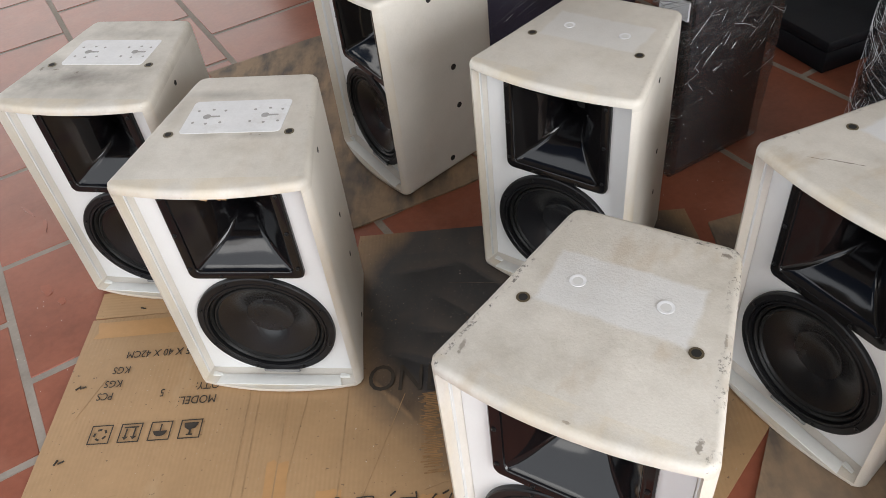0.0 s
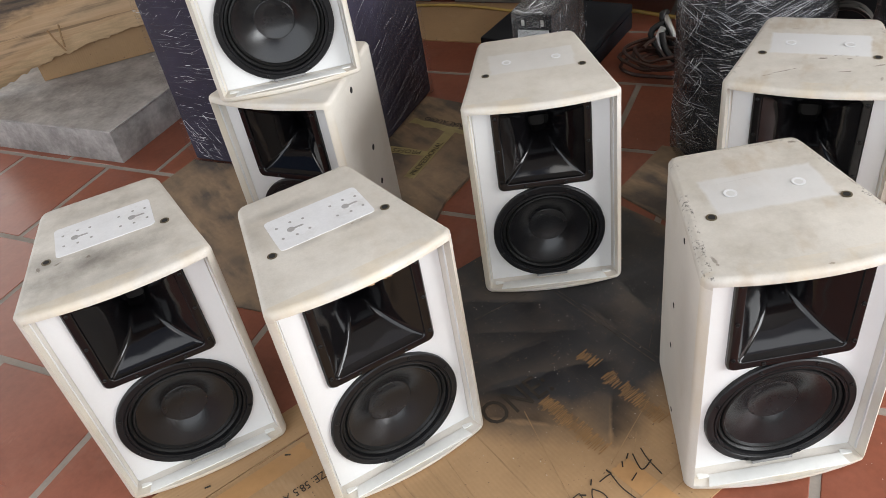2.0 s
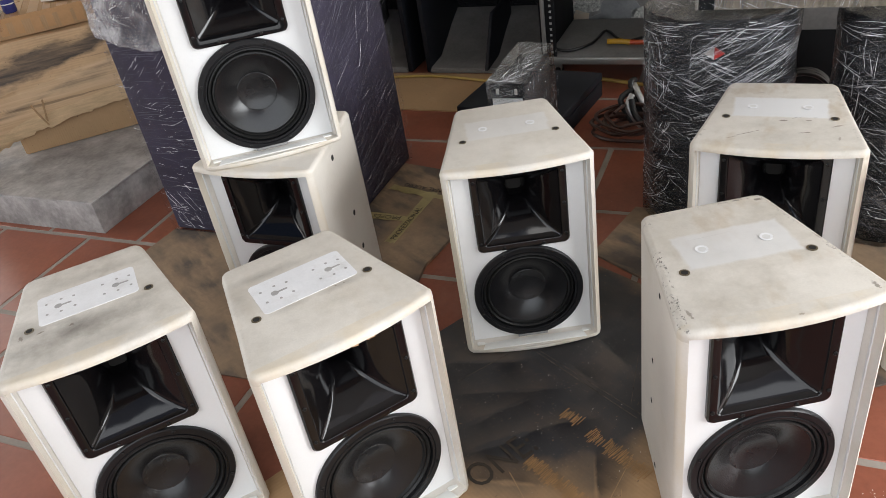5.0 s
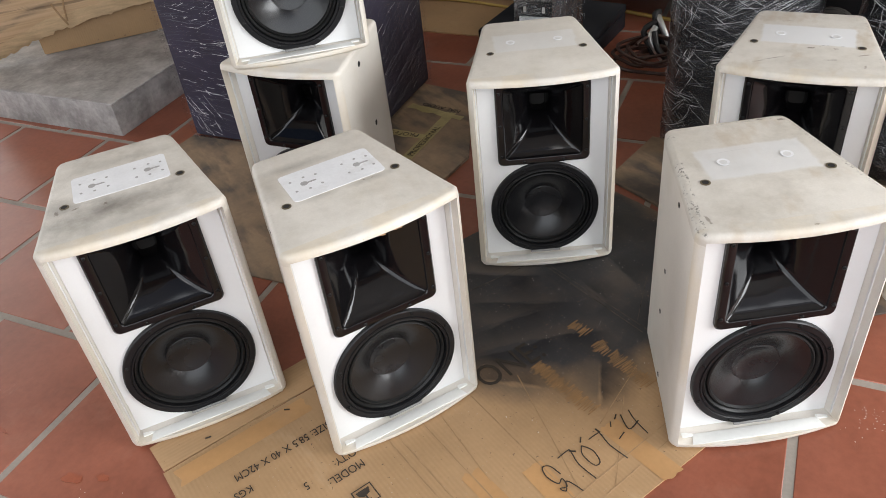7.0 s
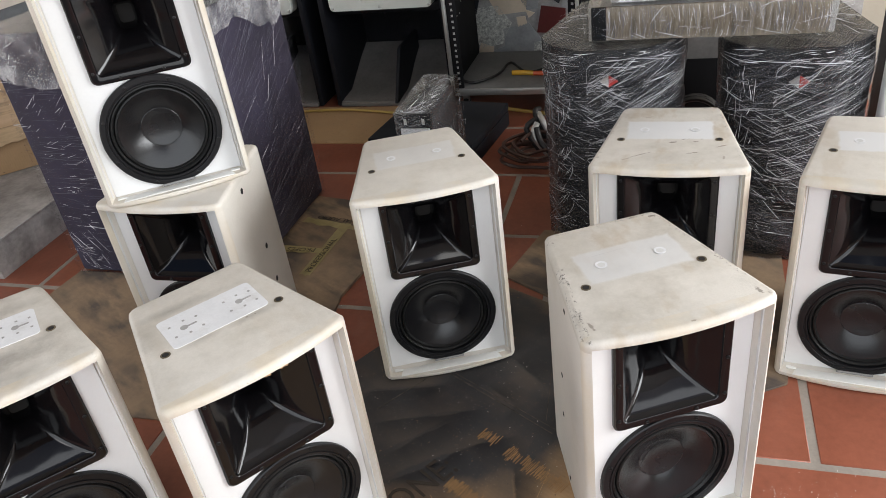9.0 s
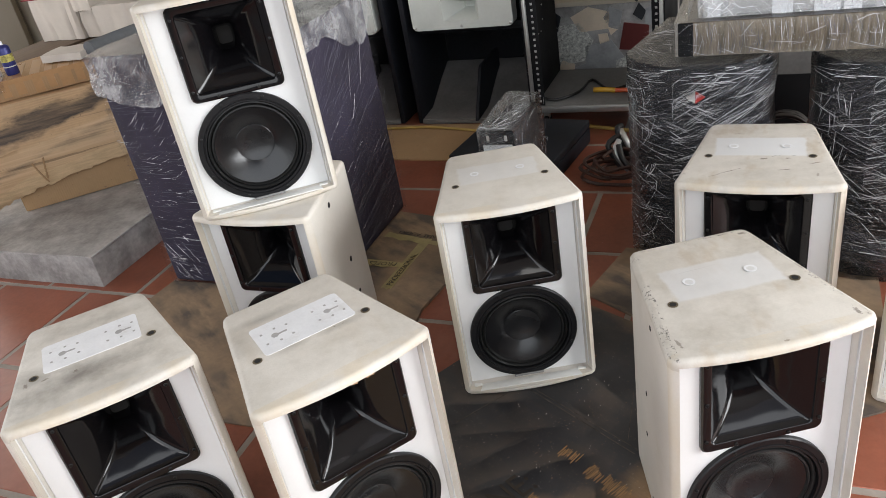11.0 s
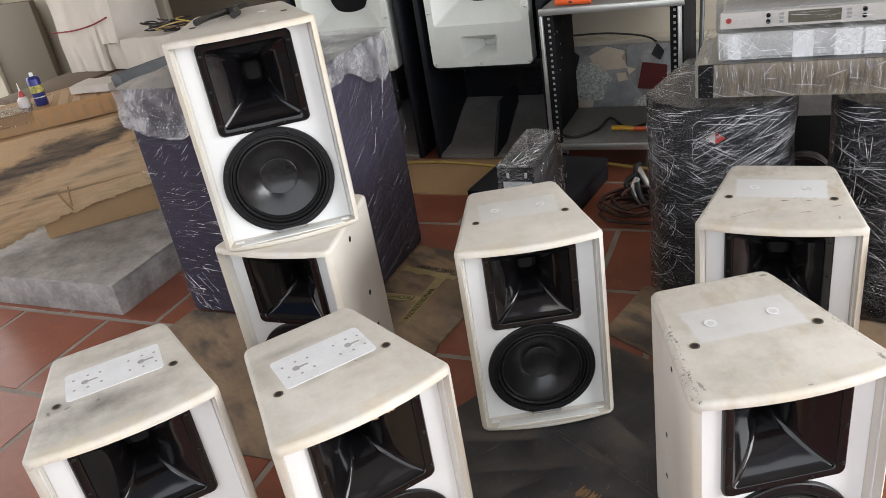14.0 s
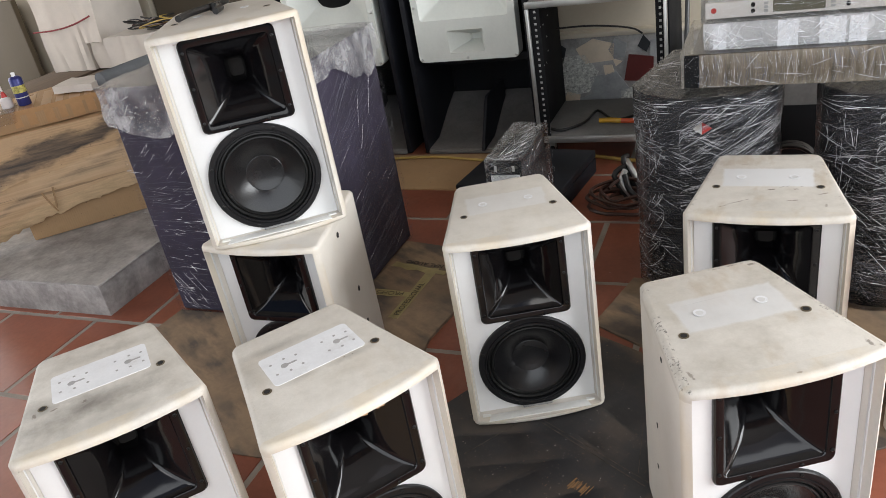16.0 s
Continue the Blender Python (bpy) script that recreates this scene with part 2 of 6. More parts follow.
M_STEEL = mat("bare_aluminium", (0.55, 0.55, 0.53), 0.38, metal=0.85, vary=0.12, bump=0.1)
M_RACK = mat("black_rack_steel", (0.010, 0.010, 0.011), 0.75, bump=0.1, spec=0.12)
M_GREYSHELF = mat("dusty_grey_shelf", (0.19, 0.186, 0.18), 0.6, vary=0.25, scale=8, bump=0.2, dirt=(0.30, 0.27, 0.22), dirt_amount=0.25)
M_WALL = mat("cream_wall_paint", (0.45, 0.40, 0.32), 0.7, vary=0.07, scale=3, bump=0.15)
M_TAUPE = mat("taupe_board", (0.115, 0.092, 0.064), 0.6, vary=0.06, scale=3, bump=0.1)
M_CREAM = mat("cream_painted_trim", (0.58, 0.52, 0.42), 0.5, vary=0.05, bump=0.1)
M_EPS = mat("white_packing_foam", (0.60, 0.545, 0.49), 0.85, vary=0.06, scale=12, fine=180, bump=0.5)
M_BROWNFRONT = mat("brown_brushed_front", (0.24, 0.20, 0.145), 0.35, metal=0.2, vary=0.5, scale=8, fine=60, bump=0.2, stretch=(1, 12, 1))
M_LIGHTFRONT = mat("pale_device_front", (0.72, 0.69, 0.65), 0.45, vary=0.05, bump=0.05)
M_GREYBOX = mat("grey_device_case", (0.47, 0.47, 0.46), 0.5, vary=0.1, bump=0.1)
M_ROLL = mat("slate_grey_foam", (0.13, 0.14, 0.15), 0.8, vary=0.15, scale=14, bump=0.3)
M_PAPER = mat("white_paper_label", (0.84, 0.85, 0.86), 0.6, vary=0.04, bump=0.05)
M_DISPLAY = mat("olive_display", (0.13, 0.125, 0.085), 0.3, bump=0.0)
M_RED = mat("red_plastic", (0.45, 0.03, 0.025), 0.4, bump=0.05)
M_ORANGE = mat("orange_plastic", (0.70, 0.10, 0.02), 0.4, bump=0.05)
M_YELLOW = mat("yellow_plastic", (0.68, 0.38, 0.02), 0.4, bump=0.05)
M_YCABLE = mat("dusty_yellow_cable", (0.45, 0.31, 0.08), 0.5, bump=0.05)
M_CABLE = mat("black_cable", (0.014, 0.013, 0.013), 0.4, bump=0.05)
M_BROWNCABLE = mat("brown_black_cable", (0.05, 0.022, 0.016), 0.4, bump=0.05)
M_BLUECAN = mat("blue_printed_can", (0.03, 0.035, 0.16), 0.35, metal=0.3, bump=0.03)
M_CANPRINT = mat("yellow_can_print", (0.42, 0.38, 0.10), 0.35, vary=0.9, scale=45, fine=120, bump=0.03)
M_GLUE = mat("translucent_glue_bottle", (0.66, 0.60, 0.58), 0.4, bump=0.03)
M_STRING = mat("dark_red_cord", (0.22, 0.025, 0.03), 0.7, bump=0.1)
M_WOOD = mat("weathered_plank", (0.14, 0.098, 0.068), 0.7, vary=0.3, scale=5, fine=60, bump=0.4, stretch=(1, 8, 1))
M_MESH = mat("black_steel_grille", (0.02, 0.022, 0.026), 0.4, metal=0.4, vary=0.2, bump=0.1)
M_GROUND = mat("pale_concrete_yard", (0.34, 0.32, 0.29), 0.8, vary=0.2, scale=2, bump=0.3)
M_CEIL = mat("grey_unseen_ceiling", (0.34, 0.33, 0.31), 0.8, vary=0.04, bump=0.1)


def wavy(m, scale, depth):
    """Shallow waves of a moulded surface."""
    n, l, p = inner(m)
    tc = n.new("ShaderNodeTexCoord")
    t = n.new("ShaderNodeTexNoise")
    t.inputs["Scale"].default_value, t.inputs["Detail"].default_value = scale, 0.5
    l.new(tc.outputs["Object"], t.inputs["Vector"])
    b = n.new("ShaderNodeBump")
    b.inputs["Strength"].default_value, b.inputs["Distance"].default_value = 1.0, depth
    l.new(t.outputs["Fac"], b.inputs["Height"])
    l.new(b.outputs[0], p.inputs["Normal"])


wavy(M_HORN, 15.0, 0.0026)


def corrugate(m, axis, strength):
    """The faint ribs of corrugated board, and rubbed pale scuffs."""
    def ribs(n, l, tc, sep):
        w = math_node(n, l, "SINE", math_node(n, l, "MULTIPLY", sep.outputs[axis], 2 * math.pi / 0.0085))
        patchy = noise_mask(n, l, tc, 6, 0.35, 0.7, 4)
        return math_node(n, l, "MULTIPLY", math_node(n, l, "MULTIPLY_ADD", w, 0.5, 0.5), math_node(n, l, "MULTIPLY", patchy, strength), clamp=True)

    def scuffs(n, l, tc, sep):
        a = noise_mask(n, l, tc, 16, 0.60, 0.72, 6, stretch=(1, 0.3, 1))
        return math_node(n, l, "MULTIPLY", a, 0.45, clamp=True)

    def specks(n, l, tc, sep):
        return math_node(n, l, "MULTIPLY", noise_mask(n, l, tc, 120, 0.70, 0.75, 2), 0.7, clamp=True)

    overlay(m, ribs, (0.20, 0.115, 0.055))
    overlay(m, scuffs, (0.50, 0.36, 0.22))
    overlay(m, specks, (0.07, 0.05, 0.035))


corrugate(M_CARD, "Y", 0.16)


def tile_wear(n, l, tc, sep):
    a = noise_mask(n, l, tc, 12, 0.60, 0.75, 7, stretch=(0.35, 1.2, 1), rough=0.7)
    return math_node(n, l, "MULTIPLY", a, 0.30, clamp=True)


overlay(M_TILE, tile_wear, (0.46, 0.27, 0.20))


def film_material(name, amount, direction, scale=10.0, haze=0.02, lo=0.585, relief=0.7, ior=1.28):
    """Clear stretch film: clear where it lies flat, glints along its pulled wrinkles painted as pale glossy streaks."""
    m = bpy.data.materials.new(name)
    m.use_nodes = True
    n, l, p = inner(m)
    out = n["Material Output"]
    tc = n.new("ShaderNodeTexCoord")

    def streaks(rot, sc, stretch, lo, hi, dist):
        mp = n.new("ShaderNodeMapping")
        mp.inputs["Rotation"].default_value = [radians(v) for v in rot]
        l.new(tc.outputs["Object"], mp.inputs[0])
        m2 = n.new("ShaderNodeMapping")
        m2.inputs["Scale"].default_value = stretch
        l.new(mp.outputs[0], m2.inputs[0])
        t = n.new("ShaderNodeTexNoise")
        t.inputs["Scale"].default_value, t.inputs["Detail"].default_value, t.inputs["Distortion"].default_value = sc, 3, dist
        l.new(m2.outputs[0], t.inputs["Vector"])
        r = n.new("ShaderNodeMapRange")
        r.inputs["From Min"].default_value, r.inputs["From Max"].default_value = lo, hi
        l.new(t.outputs["Fac"], r.inputs["Value"])
        return t.outputs["Fac"], r.outputs[0]

    h1, s1 = streaks(direction, scale, (0.2, 0.2, 12.0), lo, lo + 0.05, 0.08)
    h2, s2 = streaks([direction[0] + 14, direction[1] - 12, direction[2]], scale * 0.8, (0.18, 0.18, 13.0), lo + 0.005, lo + 0.05, 0.06)
    h3, s3 = streaks((0, 0, 0), 7.0, (1, 1, 1), 0.46, 0.66, 0.6)
    h4, s4 = streaks((direction[0] - 38, direction[1] + 12, 0), scale * 0.9, (0.2, 0.2, 12.0), lo + 0.02, lo + 0.06, 0.08)
    # where the near-white glint colour covers the clear sheet
    cover = math_node(n, l, "MAXIMUM", math_node(n, l, "MAXIMUM", s1, s2), s4)
    cover = math_node(n, l, "MULTIPLY", cover, math_node(n, l, "MULTIPLY_ADD", s3, 0.75, 0.25))
    cover = math_node(n, l, "MULTIPLY_ADD", cover, amount, haze, clamp=True)
    height = math_node(n, l, "ADD", math_node(n, l, "ADD", h1, h2), math_node(n, l, "MULTIPLY", h3, 1.5))
    b = n.new("ShaderNodeBump")
    b.inputs["Strength"].default_value, b.inputs["Distance"].default_value = relief, 0.012
    l.new(height, b.inputs["Height"])
    p.inputs["Base Color"].default_value = (0.80, 0.80, 0.82, 1)
    p.inputs["Roughness"].default_value = 0.22
    p.inputs["Specular IOR Level"].default_value = 0.8
    l.new(b.outputs[0], p.inputs["Normal"])
    clear = n.new("ShaderNodeBsdfTransparent")
    clear.inputs[0].default_value = (0.98, 0.98, 0.985, 1)
    gloss = n.new("ShaderNodeBsdfGlossy")
    gloss.inputs["Roughness"].default_value = 0.12
    gloss.inputs["Color"].default_value = (1, 1, 1, 1)
    l.new(b.outputs[0], gloss.inputs["Normal"])
    fr = n.new("ShaderNodeFresnel")
    fr.inputs["IOR"].default_value = ior
    l.new(b.outputs[0], fr.inputs["Normal"])
    sheet = n.new("ShaderNodeMixShader")
    l.new(fr.outputs[0], sheet.inputs[0])
    l.new(clear.outputs[0], sheet.inputs[1])
    l.new(gloss.outputs[0], sheet.inputs[2])
    mix = n.new("ShaderNodeMixShader")
    l.new(cover, mix.inputs[0])
    l.new(sheet.outputs[0], mix.inputs[1])
    l.new(p.outputs[0], mix.inputs[2])
    l.new(mix.outputs[0], out.inputs["Surface"])
    return m


M_FILM = film_material("clear_stretch_film", 0.40, (14, 0, 0), 44.0, 0.004, 0.60, 0.6)
M_FILM_THIN = film_material("single_stretch_film", 0.14, (14, 0, 0), 40.0, 0.004, 0.62, 0.5)
M_FILM_DENSE = film_material("crumpled_stretch_film", 0.12, (38, 20, 0), 22.0, 0.08, 0.62, 0.3)


def cloud_film(m):
    """Whitish folds where many layers of film lie over one another."""
    n, l, p = inner(m)
    mix = n["Material Output"].inputs["Surface"].links[0].from_node
    old = mix.inputs[0].links[0].from_socket
    tc = n.new("ShaderNodeTexCoord")
    soft = noise_mask(n, l, tc, 12, 0.42, 0.70, 7, stretch=(1, 1, 0.7), rough=0.68)
    folds = n.new("ShaderNodeTexVoronoi")
    folds.feature = "DISTANCE_TO_EDGE"
    folds.inputs["Scale"].default_value = 17
    warp = n.new("ShaderNodeTexNoise")
    warp.inputs["Scale"].default_value, warp.inputs["Detail"].default_value = 6, 4
    l.new(tc.outputs["Object"], warp.inputs["Vector"])
    add = n.new("ShaderNodeMix")
    add.data_type = "VECTOR"
    add.inputs["Factor"].default_value = 0.22
    l.new(tc.outputs["Object"], add.inputs["A"])
    l.new(warp.outputs["Color"], add.inputs["B"])
    l.new(add.outputs["Result"], folds.inputs["Vector"])
    ridge = math_node(n, l, "SUBTRACT", 1.0, math_node(n, l, "DIVIDE", folds.outputs["Distance"], 0.05), clamp=True)
    cover = math_node(n, l, "MULTIPLY_ADD", soft, 0.46, math_node(n, l, "MULTIPLY", ridge, 0.07))
    l.new(math_node(n, l, "ADD", old, cover, clamp=True), mix.inputs[0])


cloud_film(M_FILM_DENSE)
# white and grey of the film folds: highlights put into the colour
M_GLINT = mat("white_fold_glint", (0.86, 0.87, 0.90), 0.20, vary=0.05, scale=20, bump=0.0, spec=0.9)
M_FAINT_GLINT = mat("grey_fold_glint", (0.15, 0.15, 0.18), 0.25, vary=0.3, scale=30, bump=0.0, spec=0.8)
M_FILM_DARK = film_material("tight_stretch_film", 0.12, (20, 10, 0), 40.0, 0.002, 0.65, 0.3, 1.06)

# ---- mesh helpers ----


def mesh_of(name, bm, material, smooth=True):
    bmesh.ops.recalc_face_normals(bm, faces=bm.faces[:])
    me = bpy.data.meshes.new(name)
    bm.to_mesh(me)
    bm.free()
    for m in (material if isinstance(material, (list, tuple)) else [material]):
        me.materials.append(m)
    if smooth:
        me.shade_smooth()
        me.set_sharp_from_angle(angle=radians(38))
    return me


def part(name, bm, material, parent, label="", at=None, smooth=True):
    """Links a bmesh, or a mesh that is shared, as one object under a thing or a part."""
    me = bm if isinstance(bm, bpy.types.Mesh) else mesh_of(name, bm, material, smooth)
    ob = new(name, me)
    ob.parent = parent
    if at is not None:
        ob.matrix_basis = at
    return tagged(ob, label)


def thing(name, m, label, category, group="", kind=""):
    ob = new(name)
    ob.matrix_world = m
    return tagged(ob, label, category, group, kind)


def solid(name, bm, material, m, label, category="", group="", kind="", smooth=True):
    ob = new(name, bm if isinstance(bm, bpy.types.Mesh) else mesh_of(name, bm, material, smooth))
    ob.matrix_world = m
    return tagged(ob, label, category, group, kind)


def box(x0, x1, y0, y1, z0, z1, bevel=0.003, seg=2, bm=None):
    """A bevelled block between two corners."""
    q = bmesh.new()
    r = bmesh.ops.create_cube(q, size=1.0)
    bmesh.ops.transform(q, matrix=Matrix.Translation(((x0 + x1) / 2, (y0 + y1) / 2, (z0 + z1) / 2)) @ Matrix.Diagonal((abs(x1 - x0), abs(y1 - y0), abs(z1 - z0), 1)), verts=r["verts"])
    if bevel:
        bmesh.ops.bevel(q, geom=q.edges[:], offset=bevel, segments=seg, profile=0.5, affect="EDGES", clamp_overlap=True)
    if bm is None:
        return q
    return merge(bm, q)


def merge(bm, other, m=None):
    if m is not None:
        bmesh.ops.transform(other, matrix=m, verts=other.verts)
    me = bpy.data.meshes.new("tmp")
    other.to_mesh(me)
    other.free()
    bm.from_mesh(me)
    bpy.data.meshes.remove(me)
    return bm


def lathe(profile, steps=48, bm=None, axis="y"):
    """Turns (radius, depth) pairs round an axis."""
    q = bmesh.new()
    rings = []
    for r, d in profile:
        if r < 1e-5:
            rings.append([q.verts.new((0, d, 0) if axis == "y" else (0, 0, d))])
            continue
        ring = []
        for i in range(steps):
            t = 2 * math.pi * i / steps
            ring.append(q.verts.new((r * math.cos(t), d, r * math.sin(t)) if axis == "y" else (r * math.cos(t), r * math.sin(t), d)))
        rings.append(ring)
    for p0, p1 in zip(rings, rings[1:]):
        for i in range(steps):
            j = (i + 1) % steps
            f = [p0[i % len(p0)], p0[j % len(p0)], p1[j % len(p1)], p1[i % len(p1)]]
            f = list(dict.fromkeys(f))
            if len(f) > 2:
                q.faces.new(f)
    return q if bm is None else merge(bm, q)


def prism(points, z0, z1, bevel=0.0, seg=2):
    """A plan outline raised between two heights."""
    q = bmesh.new()
    lo = [q.verts.new((x, y, z0)) for x, y in points]
    hi = [q.verts.new((x, y, z1)) for x, y in points]
    k = len(points)
    q.faces.new(lo[::-1])
    q.faces.new(hi)
    for i in range(k):
        q.faces.new((lo[i], lo[(i + 1) % k], hi[(i + 1) % k], hi[i]))
    if bevel:
        bmesh.ops.bevel(q, geom=q.edges[:], offset=bevel, segments=seg, profile=0.5, affect="EDGES", clamp_overlap=True)
    return q


def tube(points, radius, steps=8, smooth_turns=4):
    """A round cable or bar along points (Catmull-Rom between them)."""
    pts = [Vector(p) for p in points]
    line = []
    for i in range(len(pts) - 1):
        p0, p1, p2, p3 = pts[max(i - 1, 0)], pts[i], pts[i + 1], pts[min(i + 2, len(pts) - 1)]
        for s in range(smooth_turns):
            t = s / smooth_turns
            line.append(0.5 * ((2 * p1) + (p2 - p0) * t + (2 * p0 - 5 * p1 + 4 * p2 - p3) * t * t + (3 * p1 - p0 - 3 * p2 + p3) * t ** 3))
    line.append(pts[-1])
    q = bmesh.new()
    rings = []
    side = None
    for i, c in enumerate(line):
        d = (line[min(i + 1, len(line) - 1)] - line[max(i - 1, 0)]).normalized()
        if side is None:
            side = d.orthogonal().normalized()
        side = (side - d * side.dot(d)).normalized()
        up = d.cross(side)
        rings.append([q.verts.new(c + radius * (math.cos(2 * math.pi * k / steps) * side + math.sin(2 * math.pi * k / steps) * up)) for k in range(steps)])
    for a, b in zip(rings, rings[1:]):
        for k in range(steps):
            q.faces.new((a[k], a[(k + 1) % steps], b[(k + 1) % steps], b[k]))
    q.faces.new(rings[0][::-1])
    q.faces.new(rings[-1])
    return q


def rounded(w, h, r, steps=4):
    """A rounded rectangle, as a list of points round it."""
    pts = []
    for cx, cy, t0 in ((w / 2 - r, h / 2 - r, 0), (-w / 2 + r, h / 2 - r, 90), (-w / 2 + r, -h / 2 + r, 180), (w / 2 - r, -h / 2 + r, 270)):
        for i in range(steps + 1):
            t = radians(t0 + 90 * i / steps)
            pts.append((cx + r * math.cos(t), cy + r * math.sin(t)))
    return pts


def lettering(body, size, m, material, parent, name="lettering", align="LEFT"):
    cu = bpy.data.curves.new(name, "FONT")
    cu.body, cu.size, cu.align_x, cu.extrude, cu.resolution_u = body, size, align, 0.0002, 3
    cu.materials.append(material)
    ob = new(name, cu)
    ob.parent = parent
    ob.matrix_basis = m
    return ob

# ---- the porch ----
PITCH, JOINT = 0.409, 0.016
ROW0, EVEN, ODD = 0.712, 0.258, 0.4625      # a line between tile rows, and the cross joints of even and odd rows
ground = bmesh.new()
bmesh.ops.create_grid(ground, x_segments=1, y_segments=1, size=400)
solid("ground", ground, M_GROUND, room(0, 0, -0.06), "pale concrete yard outside the porch", kind="structure")
floor = solid("floor", box(-2.45, 3.05, -3.2, 6.2, -0.058, -0.0015, 0), M_GROUT, ROOM, "terracotta tiled porch floor with grey joints", kind="structure")
# ceiling out of view, its grey chosen to hold down bounce and reflections
solid("ceiling", box(-0.95, 3.05, -3.2, 6.2, 2.9, 3.0, 0), M_CEIL, ROOM, "unseen porch ceiling, grey to limit bounced light", kind="structure")
solid("wall_back", box(3.05, 3.25, -3.2, 6.2, -0.058, 2.9, 0), M_WALL, ROOM, "cream painted back wall", kind="structure")
# side walls out of view, parted to let the added right lamp in
for a0, a1 in ((-1.5, -0.6), (2.5, 3.25)):
    solid("wall_side", box(a0, a1, -3.4, -3.2, -0.058, 2.9, 0), M_WALL, ROOM, "unseen cream side wall beside an assumed opening", kind="structure")

platform = thing("platform", ROOM, "grey cement rendered step platform, scuffed and dusty", "step", kind="structure")
pb = box(1.149, 3.045, 2.671, 6.19, -0.001, 0.1185, 0.003, 2)
part("step_body", pb, M_CONCRETE, platform)
part("step_slab", box(1.145, 3.045, 2.667, 6.19, 0.119, 0.126, 0.002, 1), M_CONCRETE, platform, "thin worn cement screed with a chipped edge")

# ---- white cabinets ----


def cabinet_outline():
    """Plan of a cabinet: bowed front (towards -y), tapered sides, rounded corners. Returns the outline and the count of points on the bow."""
    arc = []
    n = 14
    x1 = WF / 2 - 0.012
    for i in range(n + 1):
        u = -1 + 2 * i / n
        arc.append((x1 * u, BOW * (u * u - 1) - 0.004))
    slope = (WF - WB) / 2 / D
    right = [(WF / 2 - 0.004, 0.0035), (WF / 2 - 0.0005, 0.013)]
    r = 0.022
    ys = D - r
    right += [(WF / 2 - slope * 0.11, 0.11), (WF / 2 - slope * 0.22, 0.22)]
    xs = WF / 2 - slope * ys
    right += [(xs, ys), (xs - 0.004, D - r * 0.45), (xs - 0.011, D - r * 0.12), (xs - r, D)]
    left = [(-x, y) for x, y in right[::-1]]
    return arc, right, left


def shell():
    arc, right, left = cabinet_outline()
    outline = arc + right + left
    k, na = len(outline), len(arc)
    cen = Vector((0, D * 0.45))

    def inset(d):
        out = []
        for i, (x, y) in enumerate(outline):
            p0, p1 = Vector(outline[i - 1]), Vector(outline[(i + 1) % k])
            t = (p1 - p0).normalized()
            nrm = Vector((t.y, -t.x))
            if nrm.dot(Vector((x, y)) - cen) < 0:
                nrm = -nrm
            out.append(Vector((x, y)) - nrm * d)
        return out

    q = bmesh.new()
    r, th = 0.010, 0.0138
    levels = []
    for s in range(5):
        t = radians(90 * s / 4)
        levels.append((r * (1 - math.sin(t)), r * (1 - math.cos(t))))
    heights = [(d, z) for d, z in levels] + [(0, th), (0, H * 0.5), (0, H - th)] + [(d, H - z) for d, z in levels[::-1]]
    rings = []
    for d, z in heights:
        rings.append([q.verts.new((p.x, p.y, z)) for p in inset(d)])
    open_lo, open_hi = 5, 7
    for li, (a, b) in enumerate(zip(rings, rings[1:])):
        for i in range(k):
            if i < na - 1 and open_lo <= li < open_hi:
                continue
            j = (i + 1) % k
            q.faces.new((a[i], a[j], b[j], b[i]))
    q.faces.new(rings[0][::-1])
    q.faces.new(rings[-1])
    yb, xb = 0.0315, WF / 2 - 0.020
    lo, hi, mid = rings[open_lo], rings[open_hi], rings[open_lo + 1]
    bl, br = q.verts.new((-xb, yb, th)), q.verts.new((xb, yb, th))
    tl, tr = q.verts.new((-xb, yb, H - th)), q.verts.new((xb, yb, H - th))
    q.faces.new([*lo[:na], br, bl])
    q.faces.new([*hi[:na], tr, tl])
    q.faces.new([lo[0], mid[0], hi[0], tl, bl])
    q.faces.new([lo[na - 1], mid[na - 1], hi[na - 1], tr, br])
    return q


ZH, HW, HH = 0.3738, 0.2082, 0.2094     # the horn: height of its middle, width and height of its flange
ZW, RW = 0.1422, 0.1280                # the woofer: height of its middle, radius
YB = 0.0310                           # depth of the baffle behind the front edges


def baffle():
    q = bmesh.new()
    xb = WF / 2 - 0.0205
    loops = [[(-xb, 0.0142), (xb, 0.0142), (xb, H - 0.0142), (-xb, H - 0.0142)]]
    loops.append([(x, z + ZH) for x, z in rounded(HW - 0.03, HH - 0.03, 0.012)])
    loops.append([((RW - 0.012) * math.cos(2 * math.pi * i / 48), ZW + (RW - 0.012) * math.sin(2 * math.pi * i / 48)) for i in range(48)])
    edges = []
    for lp in loops:
        vs = [q.verts.new((x, YB, z)) for x, z in lp]
        edges += [q.edges.new((vs[i], vs[(i + 1) % len(vs)])) for i in range(len(vs))]
    bmesh.ops.triangle_fill(q, use_beauty=True, edges=edges)
    return q


